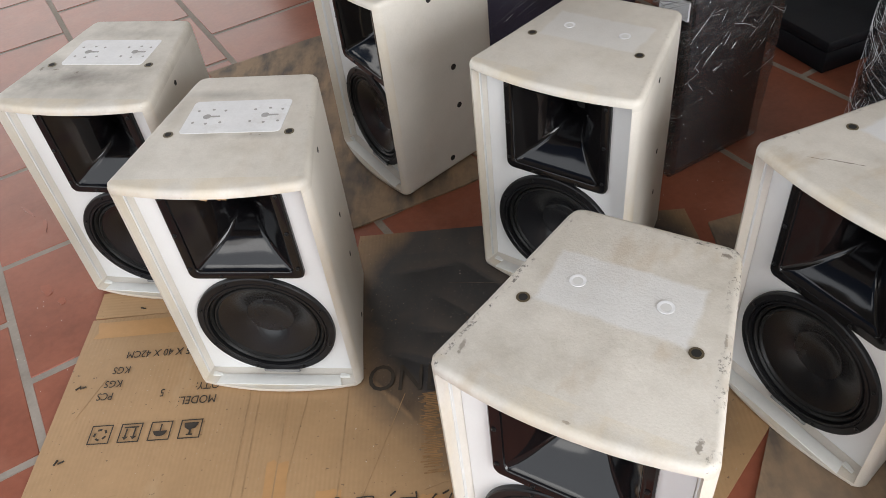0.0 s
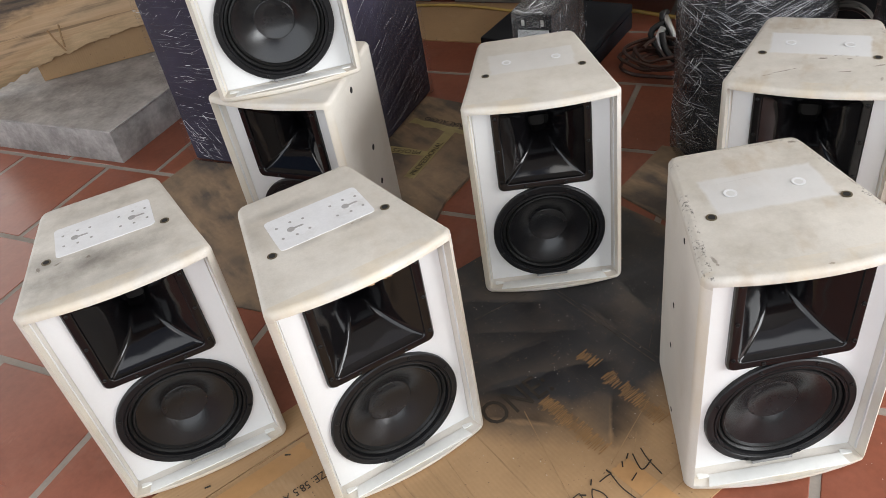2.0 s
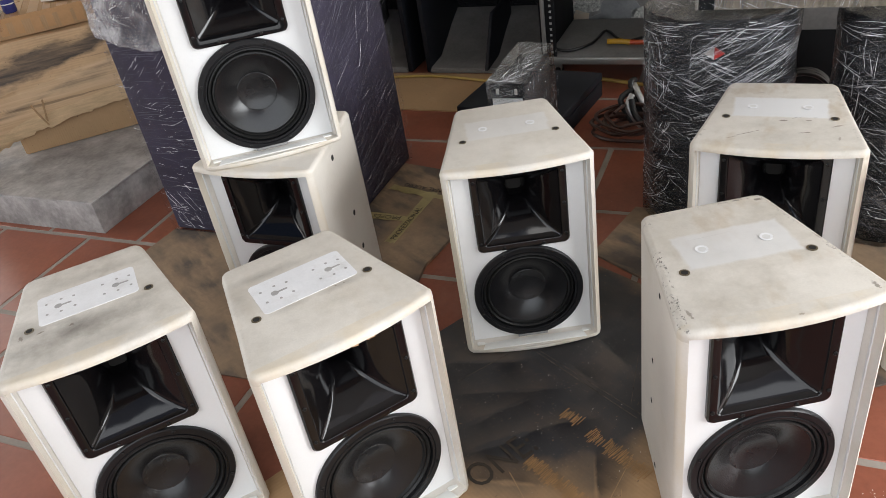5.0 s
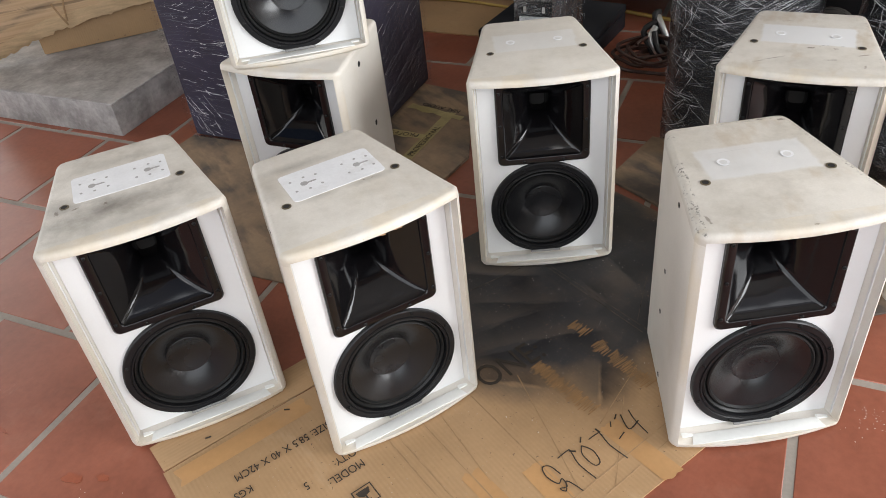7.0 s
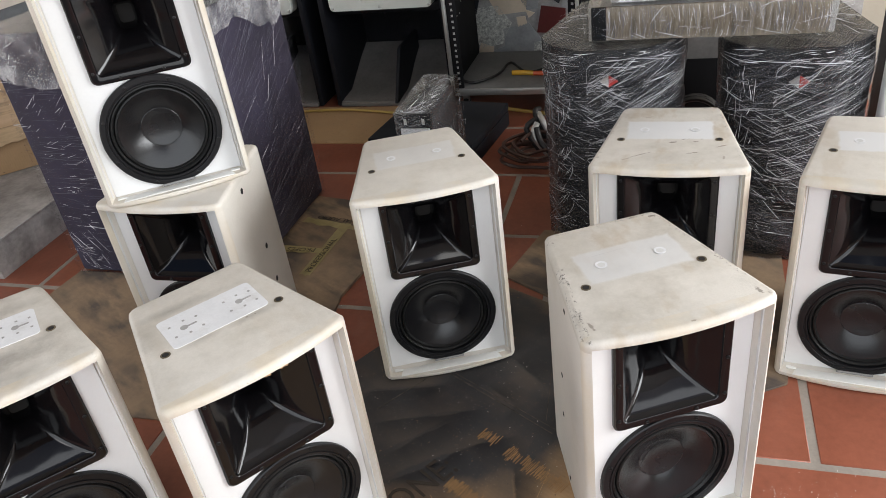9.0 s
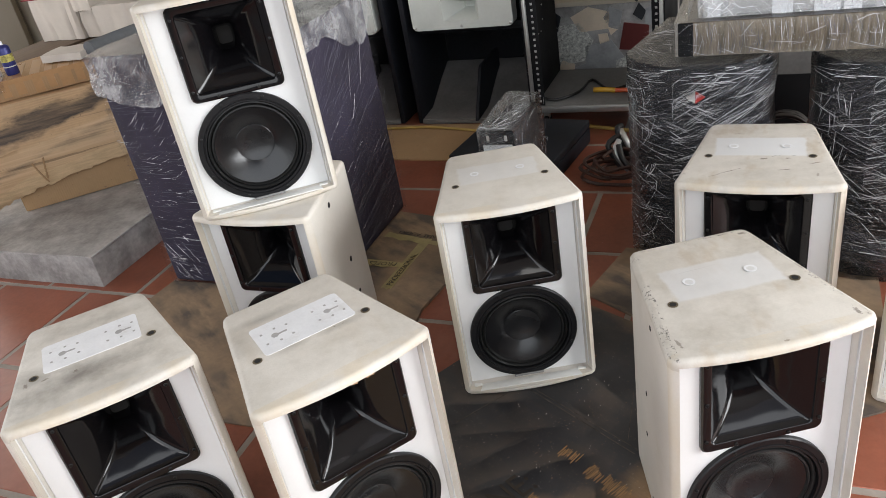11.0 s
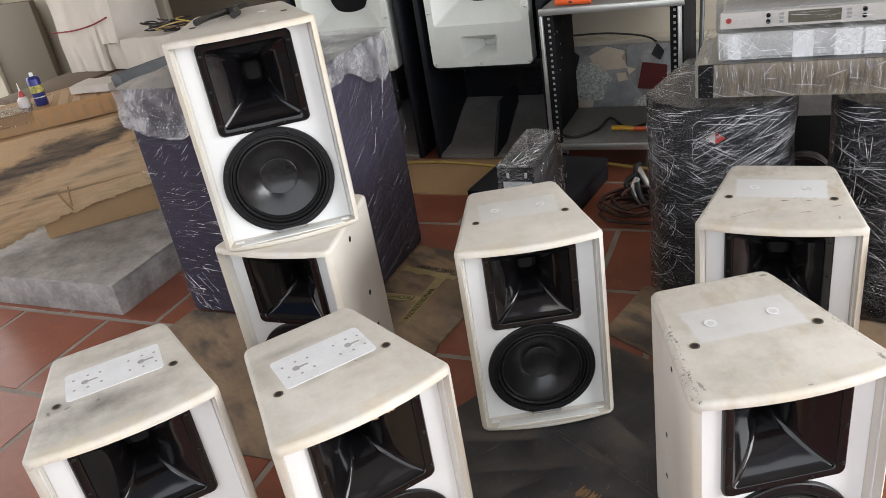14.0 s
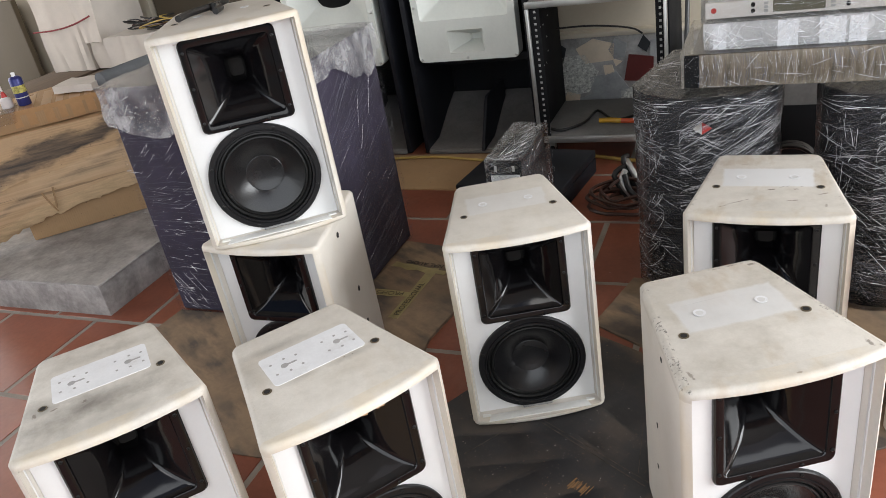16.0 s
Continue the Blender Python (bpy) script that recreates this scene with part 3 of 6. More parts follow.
def horn():
    """Flange and flare, running back to a small throat; the flange stands proud of the baffle."""
    q = bmesh.new()
    rings = []

    def ring(w, h, r, y, dz=0.0):
        rings.append([q.verts.new((x, y, z + dz)) for x, z in rounded(w, h, r, 5)])

    ring(HW, HH, 0.014, 0.0)
    ring(HW, HH, 0.014, -0.006)
    ring(HW - 0.006, HH - 0.006, 0.012, -0.009)
    ring(HW - 0.030, HH - 0.030, 0.010, -0.009)
    ring(HW - 0.0325, HH - 0.0325, 0.0095, -0.0084)
    ring(HW - 0.0345, HH - 0.0345, 0.009, -0.0068)
    ring(HW - 0.036, HH - 0.036, 0.009, -0.004)
    n = 14
    for i in range(1, n + 1):
        t = i / n
        w = (HW - 0.072) * (1 - t) ** 2.3 + 0.034
        h = (HH - 0.082) * (1 - t) ** 1.75 + 0.044
        ring(w, h, 0.009, -0.003 + 0.104 * t, 0.006 * t)
    k = len(rings[0])
    for a, b in zip(rings, rings[1:]):
        for i in range(k):
            q.faces.new((a[i], a[(i + 1) % k], b[(i + 1) % k], b[i]))
    c = [q.verts.new((v.co.x * 0.6, 0.15, (v.co.z - 0.006) * 0.6 + 0.006)) for v in rings[-1]]
    for i in range(k):
        q.faces.new((rings[-1][i], rings[-1][(i + 1) % k], c[(i + 1) % k], c[i]))
    q.faces.new(c)
    return q


def insert_ring(r0, r1, depth):
    return lathe([(r0, 0.0004), (r0, 0.001), (r1, 0.001), (r1 * 0.9, -depth)], 20, axis="z")


def keyhole():
    q = prism([(0.0068 * math.cos(radians(t)), 0.0068 * math.sin(radians(t))) for t in range(0, 360, 24)], 0, 0.0006)
    return merge(q, prism([(0.004, -0.0022), (0.022, -0.0022), (0.0235, 0.0), (0.022, 0.0022), (0.004, 0.0022)], 0, 0.0005))


def disc(r, z=0.0006, n=18):
    return prism([(r * math.cos(2 * math.pi * i / n), r * math.sin(2 * math.pi * i / n)) for i in range(n)], 0, z)


SHARED = {
    "shell": mesh_of("cabinet", shell(), M_BAFFLE),
    "baffle": mesh_of("baffle", baffle(), M_BAFFLE),
    "horn": mesh_of("horn", horn(), M_HORN),
    "frame": mesh_of("woofer", lathe([(RW, 0.0), (RW, -0.007), (RW - 0.002, -0.009), (RW - 0.012, -0.009), (RW - 0.0135, -0.0065), (RW - 0.015, -0.0065), (RW - 0.016, -0.0085), (RW - 0.019, -0.0085), (RW - 0.0195, -0.004), (RW - 0.0195, 0.002)], 64), M_FRAME),
    "surround": mesh_of("surround", lathe([(0.1086, 0.0015), (0.1065, -0.0035), (0.1035, -0.0045), (0.1005, -0.001), (0.099, 0.003), (0.097, -0.002), (0.094, -0.003), (0.0915, 0.002)], 64), M_RUBBER),
    "cone": mesh_of("cone", lathe([(0.0918, 0.0018), (0.0885, 0.0028), (0.078, 0.0066), (0.066, 0.0115), (0.055, 0.0168), (0.047, 0.0212), (0.0435, 0.0235)], 64), M_CONE),
    "cap": mesh_of("dust_cap", lathe([(0.0442, 0.0229), (0.0432, 0.0224), (0.0415, 0.0228), (0.034, 0.0260), (0.022, 0.0293), (0.010, 0.0309), (0.0, 0.0313)], 48), M_CAP),
    "throat": mesh_of("throat", prism(rounded(0.034, 0.044, 0.008), 0, 0.002), M_HOLE),
    "screw": mesh_of("screw", lathe([(0.0036, 0.0), (0.0036, -0.0016), (0.0022, -0.0022), (0.0018, -0.0008), (0.0, -0.0008)], 12), M_SCREW),
    "ring": mesh_of("threaded_insert", insert_ring(0.0085, 0.0055, 0.0), M_INSERT),
    "hole": mesh_of("bore", disc(0.0056, 0.0012), M_HOLE),
    "wide_ring": mesh_of("countersink", lathe([(0.0105, 0.0003), (0.0105, 0.0011), (0.0088, 0.0011), (0.006, 0.0005)], 22, axis="z"), M_PATCH),
    "wide_hole": mesh_of("recess", disc(0.0085, 0.0006), M_RECESS_SHADE),
    "key": mesh_of("keyhole", keyhole(), M_GREYHOLE),
    "dot": mesh_of("small_hole", disc(0.0026, 0.0006, 10), M_GREYHOLE),
    "patch": mesh_of("bracket_patch", prism(rounded(0.174, 0.096, 0.008, 3), 0, 0.0007), M_PATCH),
    "sidehole": mesh_of("side_bore", disc(0.0052, 0.0006, 14), M_HOLE),
    "strip": mesh_of("foam_strip", prism([(-0.125, -0.010), (0.125, -0.010), (0.118, 0.014), (-0.118, 0.014)], 0, 0.0025, 0.0008), M_FOAM),
    "slot": mesh_of("vent_slot", box(-0.036, 0.036, -0.003, 0.002, -0.003, 0.003, 0.001, 1), M_VENT),
    # thin grey strip that draws the shadow line on an inner side wall
    "side_line": mesh_of("grille_channel", box(-0.0013, 0.0013, -0.005, 0.0005, 0.02, H - 0.02, 0.0006, 1), M_RECESS_SHADE),
    "block": mesh_of("corner_block", prism([(0, 0), (0.020, 0), (0.020, 0.006), (0.006, 0.010), (0, 0.010)], 0, 0.0035, 0.0008, 1), M_FOAM),
}
SLOPE = math.degrees(math.atan((WF - WB) / 2 / D))


def white_speaker(m, paint, label, keyholes, group="white loudspeakers", bores=1.0):
    sp = thing("loudspeaker", m, label, "loudspeaker", group)
    cab = part("cabinet", SHARED["shell"].copy(), None, sp)
    cab.data.materials[0] = paint
    part("baffle", SHARED["baffle"], None, sp, "clean white recessed baffle board")
    h = part("horn", SHARED["horn"], None, sp, "glossy black moulded horn", pose(0, YB, ZH))
    # near-black plate added before the horn's end, for the shade deep inside
    part("throat", SHARED["throat"], None, h, at=pose(0, 0.112, 0.006, 90, 0, 0))
    for x in (-1, 1):
        for z in (-0.82, 0.0, 0.82):
            part("screw", SHARED["screw"], None, h, at=pose(x * (HW / 2 - 0.0085), -0.009, z * (HH / 2 - 0.009)))
    for x in (-0.045, 0.045):
        part("screw", SHARED["screw"], None, h, at=pose(x, -0.009, -(HH / 2 - 0.008)))
    w = part("woofer", SHARED["frame"], None, sp, "black woofer with a cast frame", pose(0, YB, ZW))
    part("surround", SHARED["surround"], None, w)
    part("cone", SHARED["cone"], None, w)
    part("dust_cap", SHARED["cap"], None, w)
    for i in range(8):
        t = radians(22.5 + 45 * i)
        part("screw", SHARED["screw"], None, w, at=pose((RW - 0.007) * math.cos(t), -0.009, (RW - 0.007) * math.sin(t)))
    part("vent_slot", SHARED["slot"], None, sp, at=pose(0, YB - 0.008, 0.0172))
    part("foam_strip", SHARED["strip"], None, sp, at=pose(0, -0.001, 0.0139))
    for s in (-1, 1):
        part("grille_channel", SHARED["side_line"], None, sp, at=pose(s * (WF / 2 - 0.0165), 0.018, 0))
        part("corner_block", SHARED["block"], None, sp, at=pose(s * 0.128 - 0.01, 0.008, 0.0139))
        part("threaded_insert", SHARED["ring"], None, part("bore", SHARED["hole"], None, sp, at=pose(s * 0.1034, 0.1316, H)))
        if keyholes:
            part("keyhole", SHARED["key"], None, sp, at=pose(-0.052 if s < 0 else 0.050, 0.181, H + 0.0007))
            for dx, dy in ((-0.022, 0.018), (0.004, 0.021), (0.026, 0.017), (-0.022, -0.017), (0.002, -0.021), (0.026, -0.018)):
                part("small_hole", SHARED["dot"], None, sp, at=pose(s * 0.05 + dx, 0.181 + dy, H + 0.0007))
        else:
            part("countersink", SHARED["wide_ring"], None, part("recess", SHARED["wide_hole"], None, sp, at=pose(s * 0.054, 0.183, H + 0.0004)))
        for y, z in ((0.137, 0.457), (0.188, 0.272), (0.195, 0.166), (0.157, 0.030)):
            x = WF / 2 - (WF - WB) / 2 / D * y
            part("side_bore", SHARED["sidehole"], None, sp, at=pose(s * x, y, z) @ pose(0, 0, 0, 0, 90 * s, s * SLOPE) @ Matrix.Diagonal((bores, bores, 1, 1)))
    if keyholes:
        part("bracket_patch", SHARED["patch"], None, sp, at=pose(0, 0.181, H))
    return sp


white_speaker(pose(-0.6315, 1.440, 0.006, 0, 0, -10.7), cabinet_paint("soiled_cream_paint_a", 1.3, 0.8, 0.15, 0.0, smokes=((-0.03, 0.085, 0.15, 0.055, 4, 1.0), (-0.105, 0.125, 0.045, 0.04, 0, 0.8), (0.0, 0.03, 0.15, 0.04, 0, 0.45), (0.08, 0.11, 0.05, 0.02, 10, 0.4), (0.02, 0.255, 0.11, 0.02, 0, 0.3)), spots=((-0.085, 0.115, 0.010, 0.005, 20, 0.7), (-0.035, 0.105, 0.006, 0.006, 0, 0.8), (-0.118, 0.118, 0.006, 0.010, 0, 0.7))), "cream white loudspeaker, its top soiled grey, on flattened cardboard", True)
chipped = white_speaker(pose(-0.3165, 1.162, 0.006, 0, 0, -6.1), cabinet_paint("cream_paint_b", 4.1, 0.55, 0.15, 0.1, smokes=((-0.05, 0.25, 0.10, 0.018, -4, 0.55), (-0.11, 0.21, 0.03, 0.06, 0, 0.35), (0.05, 0.125, 0.06, 0.014, 0, 0.5), (-0.04, 0.128, 0.05, 0.012, 0, 0.35)), spots=((0.04, 0.128, 0.004, 0.002, 0, 0.8), (0.055, 0.126, 0.003, 0.002, 0, 0.7))), "cream white loudspeaker with a chipped front edge, on flattened cardboard", True)
white_speaker(pose(0.2263, 1.366, 0.006, 0, 0, -34.75), cabinet_paint("cream_paint_c", 7.7, 0.45, 0.15, 0.05, 0.45), "cleanest white loudspeaker, on black oversprayed cardboard", False)
white_speaker(pose(0.1637, 0.7125, 0.006, 0, 0, -30.0), cabinet_paint("chipped_cream_paint_d", 2.9, 0.75, 1.0, 0.3, 0.6, spots=((-0.03, 0.215, 0.06, 0.0012, 3, 0.4), (-0.135, 0.035, 0.004, 0.020, 8, 0.6), (0.095, 0.295, 0.012, 0.006, 0, 0.8), (0.128, 0.16, 0.003, 0.016, 10, 0.5), (0.01, -0.01, 0.006, 0.003, 0, 0.6), (0.138, 0.02, 0.005, 0.014, 0, 0.7))), "white loudspeaker with dark chips round its soiled top", False)
white_speaker(pose(0.577, 1.004, 0.0065, 0, 0, -59.3), cabinet_paint("stained_cream_paint_e", 9.2, 0.6, 0.5, 0.35, 0.8, smokes=((-0.03, 0.10, 0.07, 0.03, 10, 0.25), (0.02, 0.05, 0.10, 0.03, 0, 0.15)), spots=((0.008, 0.118, 0.013, 0.005, 8, 0.8), (0.055, 0.121, 0.009, 0.004, 0, 0.7), (0.03, 0.133, 0.011, 0.0015, 40, 0.9), (0.042, 0.138, 0.010, 0.0015, 50, 0.9), (0.068, 0.135, 0.006, 0.003, 20, 0.8), (0.05, 0.066, 0.020, 0.003, 12, 0.7), (-0.055, 0.058, 0.04, 0.0016, 32, 0.8), (-0.085, 0.036, 0.018, 0.0014, 30, 0.7), (0.108, 0.10, 0.018, 0.004, 30, 0.6), (0.11, 0.045, 0.004, 0.012, 0, 0.5), (-0.045, 0.255, 0.02, 0.0015, 12, 0.5))), "white loudspeaker with brown stains and scratches on top", False)
white_speaker(pose(0.74, 0.626, 0.002, 0, 0, -66.0), cabinet_paint("cream_paint_f", 5.5, 0.35, 0.1, 0.2, 0.8), "cream white loudspeaker beside the stained one on the tiles", False)
white_speaker(pose(-0.17, 1.84, 0.0085, 0, 0, -57.0), cabinet_paint("yellowed_cream_paint_g", 3.6, 0.3, 0.1, 0.3), "yellowed white loudspeaker carrying another one on its top", False, bores=1.45)
white_speaker(pose(-0.0997, 1.837, 0.5071, 0, 0, -23.45), cabinet_paint("cream_paint_h", 6.4, 0.3, 0.1, 0.2), "white loudspeaker standing on top of another loudspeaker", False)

M_CHIP = mat("bare_brown_board", (0.33, 0.21, 0.11), 0.9, vary=0.4, scale=60, bump=0.6)
chip = bmesh.new()
rk2 = random.Random(17)
for i in range(9):
    u = -0.18 + 0.05 * i + rk2.uniform(-0.02, 0.02)
    x = (WF / 2 - 0.012) * u
    y = BOW * (u * u - 1) - 0.004
    w = rk2.uniform(0.002, 0.006)
    merge(chip, box(-w, w, -0.0010, 0.003, -0.0018, 0.0010, 0.0008, 1), pose(x, y + 0.0012, H - 0.0125 + rk2.uniform(-0.003, 0.003), 0, rk2.uniform(-20, 20), 0))
part("chipped_edge", chip, M_CHIP, chipped, "bare brown board where the paint broke off")
# ---- cardboard on the floor ----


def sheet(points, z0, z1, material, label):
    """A flattened carton: a thin board with a slightly uneven face."""
    bm = prism(points, z0, z1)
    ob = solid("cardboard_sheet", bm, material, Matrix.Identity(4), label, "cardboard", "flattened cartons")
    return ob


M_SPRAY = mat("oversprayed_cardboard", (0.385, 0.24, 0.122), 0.46, vary=0.12, scale=4, fine=90, bump=0.25)


def spray_mask(n, l, tc, sep):
    def ball(x, y, r, soft):
        dx = math_node(n, l, "SUBTRACT", sep.outputs["X"], x)
        dy = math_node(n, l, "SUBTRACT", sep.outputs["Y"], y)
        d = math_node(n, l, "SQRT", math_node(n, l, "ADD", math_node(n, l, "MULTIPLY", dx, dx), math_node(n, l, "MULTIPLY", dy, dy)))
        return math_node(n, l, "DIVIDE", math_node(n, l, "SUBTRACT", r, d), soft)
    cover = math_node(n, l, "MAXIMUM", ball(0.20, 1.36, 0.45, 0.12), ball(0.32, 1.13, 0.23, 0.12))
    cover = math_node(n, l, "MAXIMUM", cover, ball(-0.02, 1.44, 0.22, 0.14))
    rough = noise_mask(n, l, tc, 5, 0.3, 0.75, 6)
    streak = noise_mask(n, l, tc, 6, 0.40, 0.62, 4, stretch=(3.0, 0.7, 1), shift=(0.3, 0.1, 0))
    across = noise_mask(n, l, tc, 5, 0.42, 0.60, 4, stretch=(0.8, 2.6, 1), shift=(1.3, 0.7, 0))
    cells = n.new("ShaderNodeTexVoronoi")
    cells.inputs["Scale"].default_value = 6.5
    turned = n.new("ShaderNodeMapping")
    turned.inputs["Rotation"].default_value = (0, 0, 0.6)
    turned.inputs["Scale"].default_value = (1, 1.9, 1)
    l.new(tc.outputs["Object"], turned.inputs[0])
    l.new(turned.outputs[0], cells.inputs["Vector"])
    plates = n.new("ShaderNodeSeparateColor")
    l.new(cells.outputs["Color"], plates.inputs[0])
    cover = math_node(n, l, "ADD", cover, math_node(n, l, "MULTIPLY_ADD", rough, 0.6, -0.25))
    tone = math_node(n, l, "MULTIPLY_ADD", streak, 0.05, math_node(n, l, "MULTIPLY_ADD", across, 0.03, math_node(n, l, "MULTIPLY_ADD", plates.outputs[0], 0.03, 0.93)))
    dust = noise_mask(n, l, tc, 170, 0.68, 0.74, 2)
    tone = math_node(n, l, "MULTIPLY", tone, math_node(n, l, "MULTIPLY_ADD", dust, -0.5, 1.0))
    return math_node(n, l, "MULTIPLY", math_node(n, l, "MINIMUM", math_node(n, l, "MAXIMUM", cover, 0.0), 1.0), tone, clamp=True)


corrugate(M_SPRAY, "X", 0.22)
overlay(M_SPRAY, spray_mask, (0.038, 0.037, 0.039))


# edges of the sprayed fields: from, to, reach of the paint to the right of that way, strength
STENCILS = (
    (0.037, 1.474, 0.173, 1.343, 0.11, 0.95),
    (-0.1, 1.445, 0.05, 1.465, 0.13, 0.85),
    (-0.021, 1.379, 0.162, 1.221, 0.06, 0.8),
    (-0.053, 1.284, 0.112, 1.243, 0.07, 0.9),
    (-0.102, 1.223, 0.069, 1.155, 0.085, 1),
    (0.06, 1.16, 0.16, 1.105, 0.09, 1),
    (-0.056, 1.06, -0.148, 1.168, 0.08, 0.75),
    (0.002, 0.956, 0.09, 1.045, 0.08, 0.95),
    (0.323, 1.162, 0.346, 1.287, 0.2, 1),
    (0.346, 1.287, 0.46, 1.43, 0.16, 1),
    (0.186, 1.153, 0.228, 1.169, 0.05, 0.7),
    (0.228, 1.169, 0.237, 1.25, 0.06, 0.8),
    (0.2, 1.36, 0.36, 1.3, 0.09, 0.9),
    (0.36, 1.06, 0.2, 1.02, 0.1, 0.7),
)


def stencils(lines):
    """Black paint that stops at the edge of something that lay there: full along a line, fading to its one side."""
    def mask(n, l, tc, sep):
        wob = math_node(n, l, "MULTIPLY_ADD", noise_mask(n, l, tc, 7, 0.2, 0.8, 5), 0.022, -0.011)
        tone = noise_mask(n, l, tc, 26, 0.15, 0.60, 5, stretch=(1.0, 0.5, 1))
        total = None
        for x0, y0, x1, y1, soft, strength in lines:
            ln = math.hypot(x1 - x0, y1 - y0)
            ux, uy = (x1 - x0) / ln, (y1 - y0) / ln
            dx, dy = math_node(n, l, "SUBTRACT", sep.outputs["X"], x0), math_node(n, l, "SUBTRACT", sep.outputs["Y"], y0)
            along = math_node(n, l, "ADD", math_node(n, l, "MULTIPLY", dx, ux), math_node(n, l, "MULTIPLY", dy, uy))
            off = math_node(n, l, "ADD", math_node(n, l, "ADD", math_node(n, l, "MULTIPLY", dx, uy), math_node(n, l, "MULTIPLY", dy, -ux)), wob)
            edge = math_node(n, l, "DIVIDE", off, 0.006, clamp=True)
            fade = math_node(n, l, "SUBTRACT", 1.0, math_node(n, l, "DIVIDE", off, soft), clamp=True)
            ends = math_node(n, l, "MULTIPLY", math_node(n, l, "DIVIDE", math_node(n, l, "ADD", along, 0.02), 0.05, clamp=True), math_node(n, l, "DIVIDE", math_node(n, l, "SUBTRACT", ln + 0.02, along), 0.05, clamp=True))
            f = math_node(n, l, "MULTIPLY", math_node(n, l, "MULTIPLY", edge, fade), math_node(n, l, "MULTIPLY", ends, strength))
            total = f if total is None else math_node(n, l, "MAXIMUM", total, f)
        return math_node(n, l, "MULTIPLY", total, math_node(n, l, "MULTIPLY_ADD", tone, 0.35, 0.65), clamp=True)
    return mask


overlay(M_SPRAY, stencils([(x1, y1, x0, y0, 0.055, 0.75 * k) for x0, y0, x1, y1, soft, k in STENCILS]), (0.082, 0.066, 0.052))
overlay(M_SPRAY, stencils(STENCILS), (0.009, 0.0095, 0.012))


def white_specks(n, l, tc, sep):
    few = noise_mask(n, l, tc, 7, 0.45, 0.6, 3)
    return math_node(n, l, "MULTIPLY", noise_mask(n, l, tc, 210, 0.705, 0.73, 2), math_node(n, l, "MULTIPLY_ADD", few, 0.6, 0.15), clamp=True)


overlay(M_SPRAY, white_specks, (0.48, 0.42, 0.35))
main_card = sheet([(-0.765, 1.375), (-0.757, 0.75), (-0.3, 0.752), (0.08, 0.757), (0.42, 0.83), (0.60, 1.04), (0.56, 1.584), (-0.19, 1.58), (-0.20, 1.385)], 0.0, 0.0042, M_SPRAY, "flattened brown carton, printed, taped and oversprayed with black paint")
sheet([(-0.762, 1.38), (-0.766, 1.455), (-0.40, 1.47), (-0.195, 1.47), (-0.20, 1.39)], 0.0, 0.0045, M_CARD, "narrow flap of flattened brown carton")
M_DUSTCARD = mat("grey_sprayed_cardboard", (0.31, 0.212, 0.13), 0.75, vary=0.12, scale=4, fine=90, bump=0.25, dirt=(0.055, 0.052, 0.050), dirt_amount=0.55, dirt_scale=3.6)


def grey_bands(n, l, tc, sep):
    a = noise_mask(n, l, tc, 5, 0.40, 0.58, 5, stretch=(2.6, 0.8, 1), shift=(0.7, 0.2, 0))
    b = noise_mask(n, l, tc, 3, 0.36, 0.54, 4, shift=(3.7, 1.2, 0))
    return math_node(n, l, "MULTIPLY", math_node(n, l, "MULTIPLY", a, b), 0.75, clamp=True)


overlay(M_DUSTCARD, grey_bands, (0.045, 0.045, 0.048))


def rp(a, b):
    v = ROOM @ Vector((a, b, 0))
    return (v.x, v.y)


sheet([rp(0.63, 1.49), rp(0.95, 1.46), rp(1.03, 1.46), rp(1.03, 1.80), rp(1.22, 1.82), rp(1.215, 2.41), rp(0.98, 2.44), rp(0.62, 2.46)], 0.0, 0.0042, M_DUSTCARD, "flattened brown carton with grey overspray under the stacked loudspeakers")
prof = sheet([rp(1.036, 1.44), rp(1.16, 1.455), rp(1.31, 1.43), rp(1.70, 1.57), rp(1.74, 1.775), rp(1.04, 1.79)], 0.0, 0.010, M_DUSTCARD, "trampled brown carton with yellow printed tape")
sheet([(0.60, 1.53), (0.595, 1.06), (0.48, 0.83), (0.66, 0.735), (0.82, 0.80), (1.13, 0.98), (1.02, 1.24), (0.86, 1.60)], 0.0, 0.0062, M_DUSTCARD, "flattened brown carton under the stained loudspeaker")
sheet([rp(2.19, 1.56), rp(2.20, 2.0), rp(2.24, 2.3), rp(2.58, 2.3), rp(2.58, 1.50), rp(2.3, 1.52)], 0.0, 0.005, M_CARD, "flattened brown carton in front of the black cabinets")


M_CREASE = mat("pale_crease", (0.345, 0.22, 0.115), 0.8, vary=0.25, scale=30, bump=0.2)
M_DARKCREASE = mat("sprayed_crease", (0.085, 0.07, 0.055), 0.8, vary=0.9, scale=40, bump=0.2)
LAID = []


def tape(x, y, length, width, turn, z=0.0044, material=None, parent=None):
    """A strip of tape with uneven torn ends; each lies a little over the one before it."""
    rt = random.Random(int(1000 * (x + 2 * y)))
    ends = [[(s * (length / 2 + rt.uniform(-0.008, 0.003)), s * width * (k / 6 - 0.5)) for k in range(7)] for s in (1, -1)]
    LAID.append(1)
    return part("tape", prism(ends[0] + ends[1], 0, 0.0001), material or M_TAPE, parent or main_card, at=pose(x, y, z + 0.00012 * len(LAID), 0, 0, turn), smooth=False)


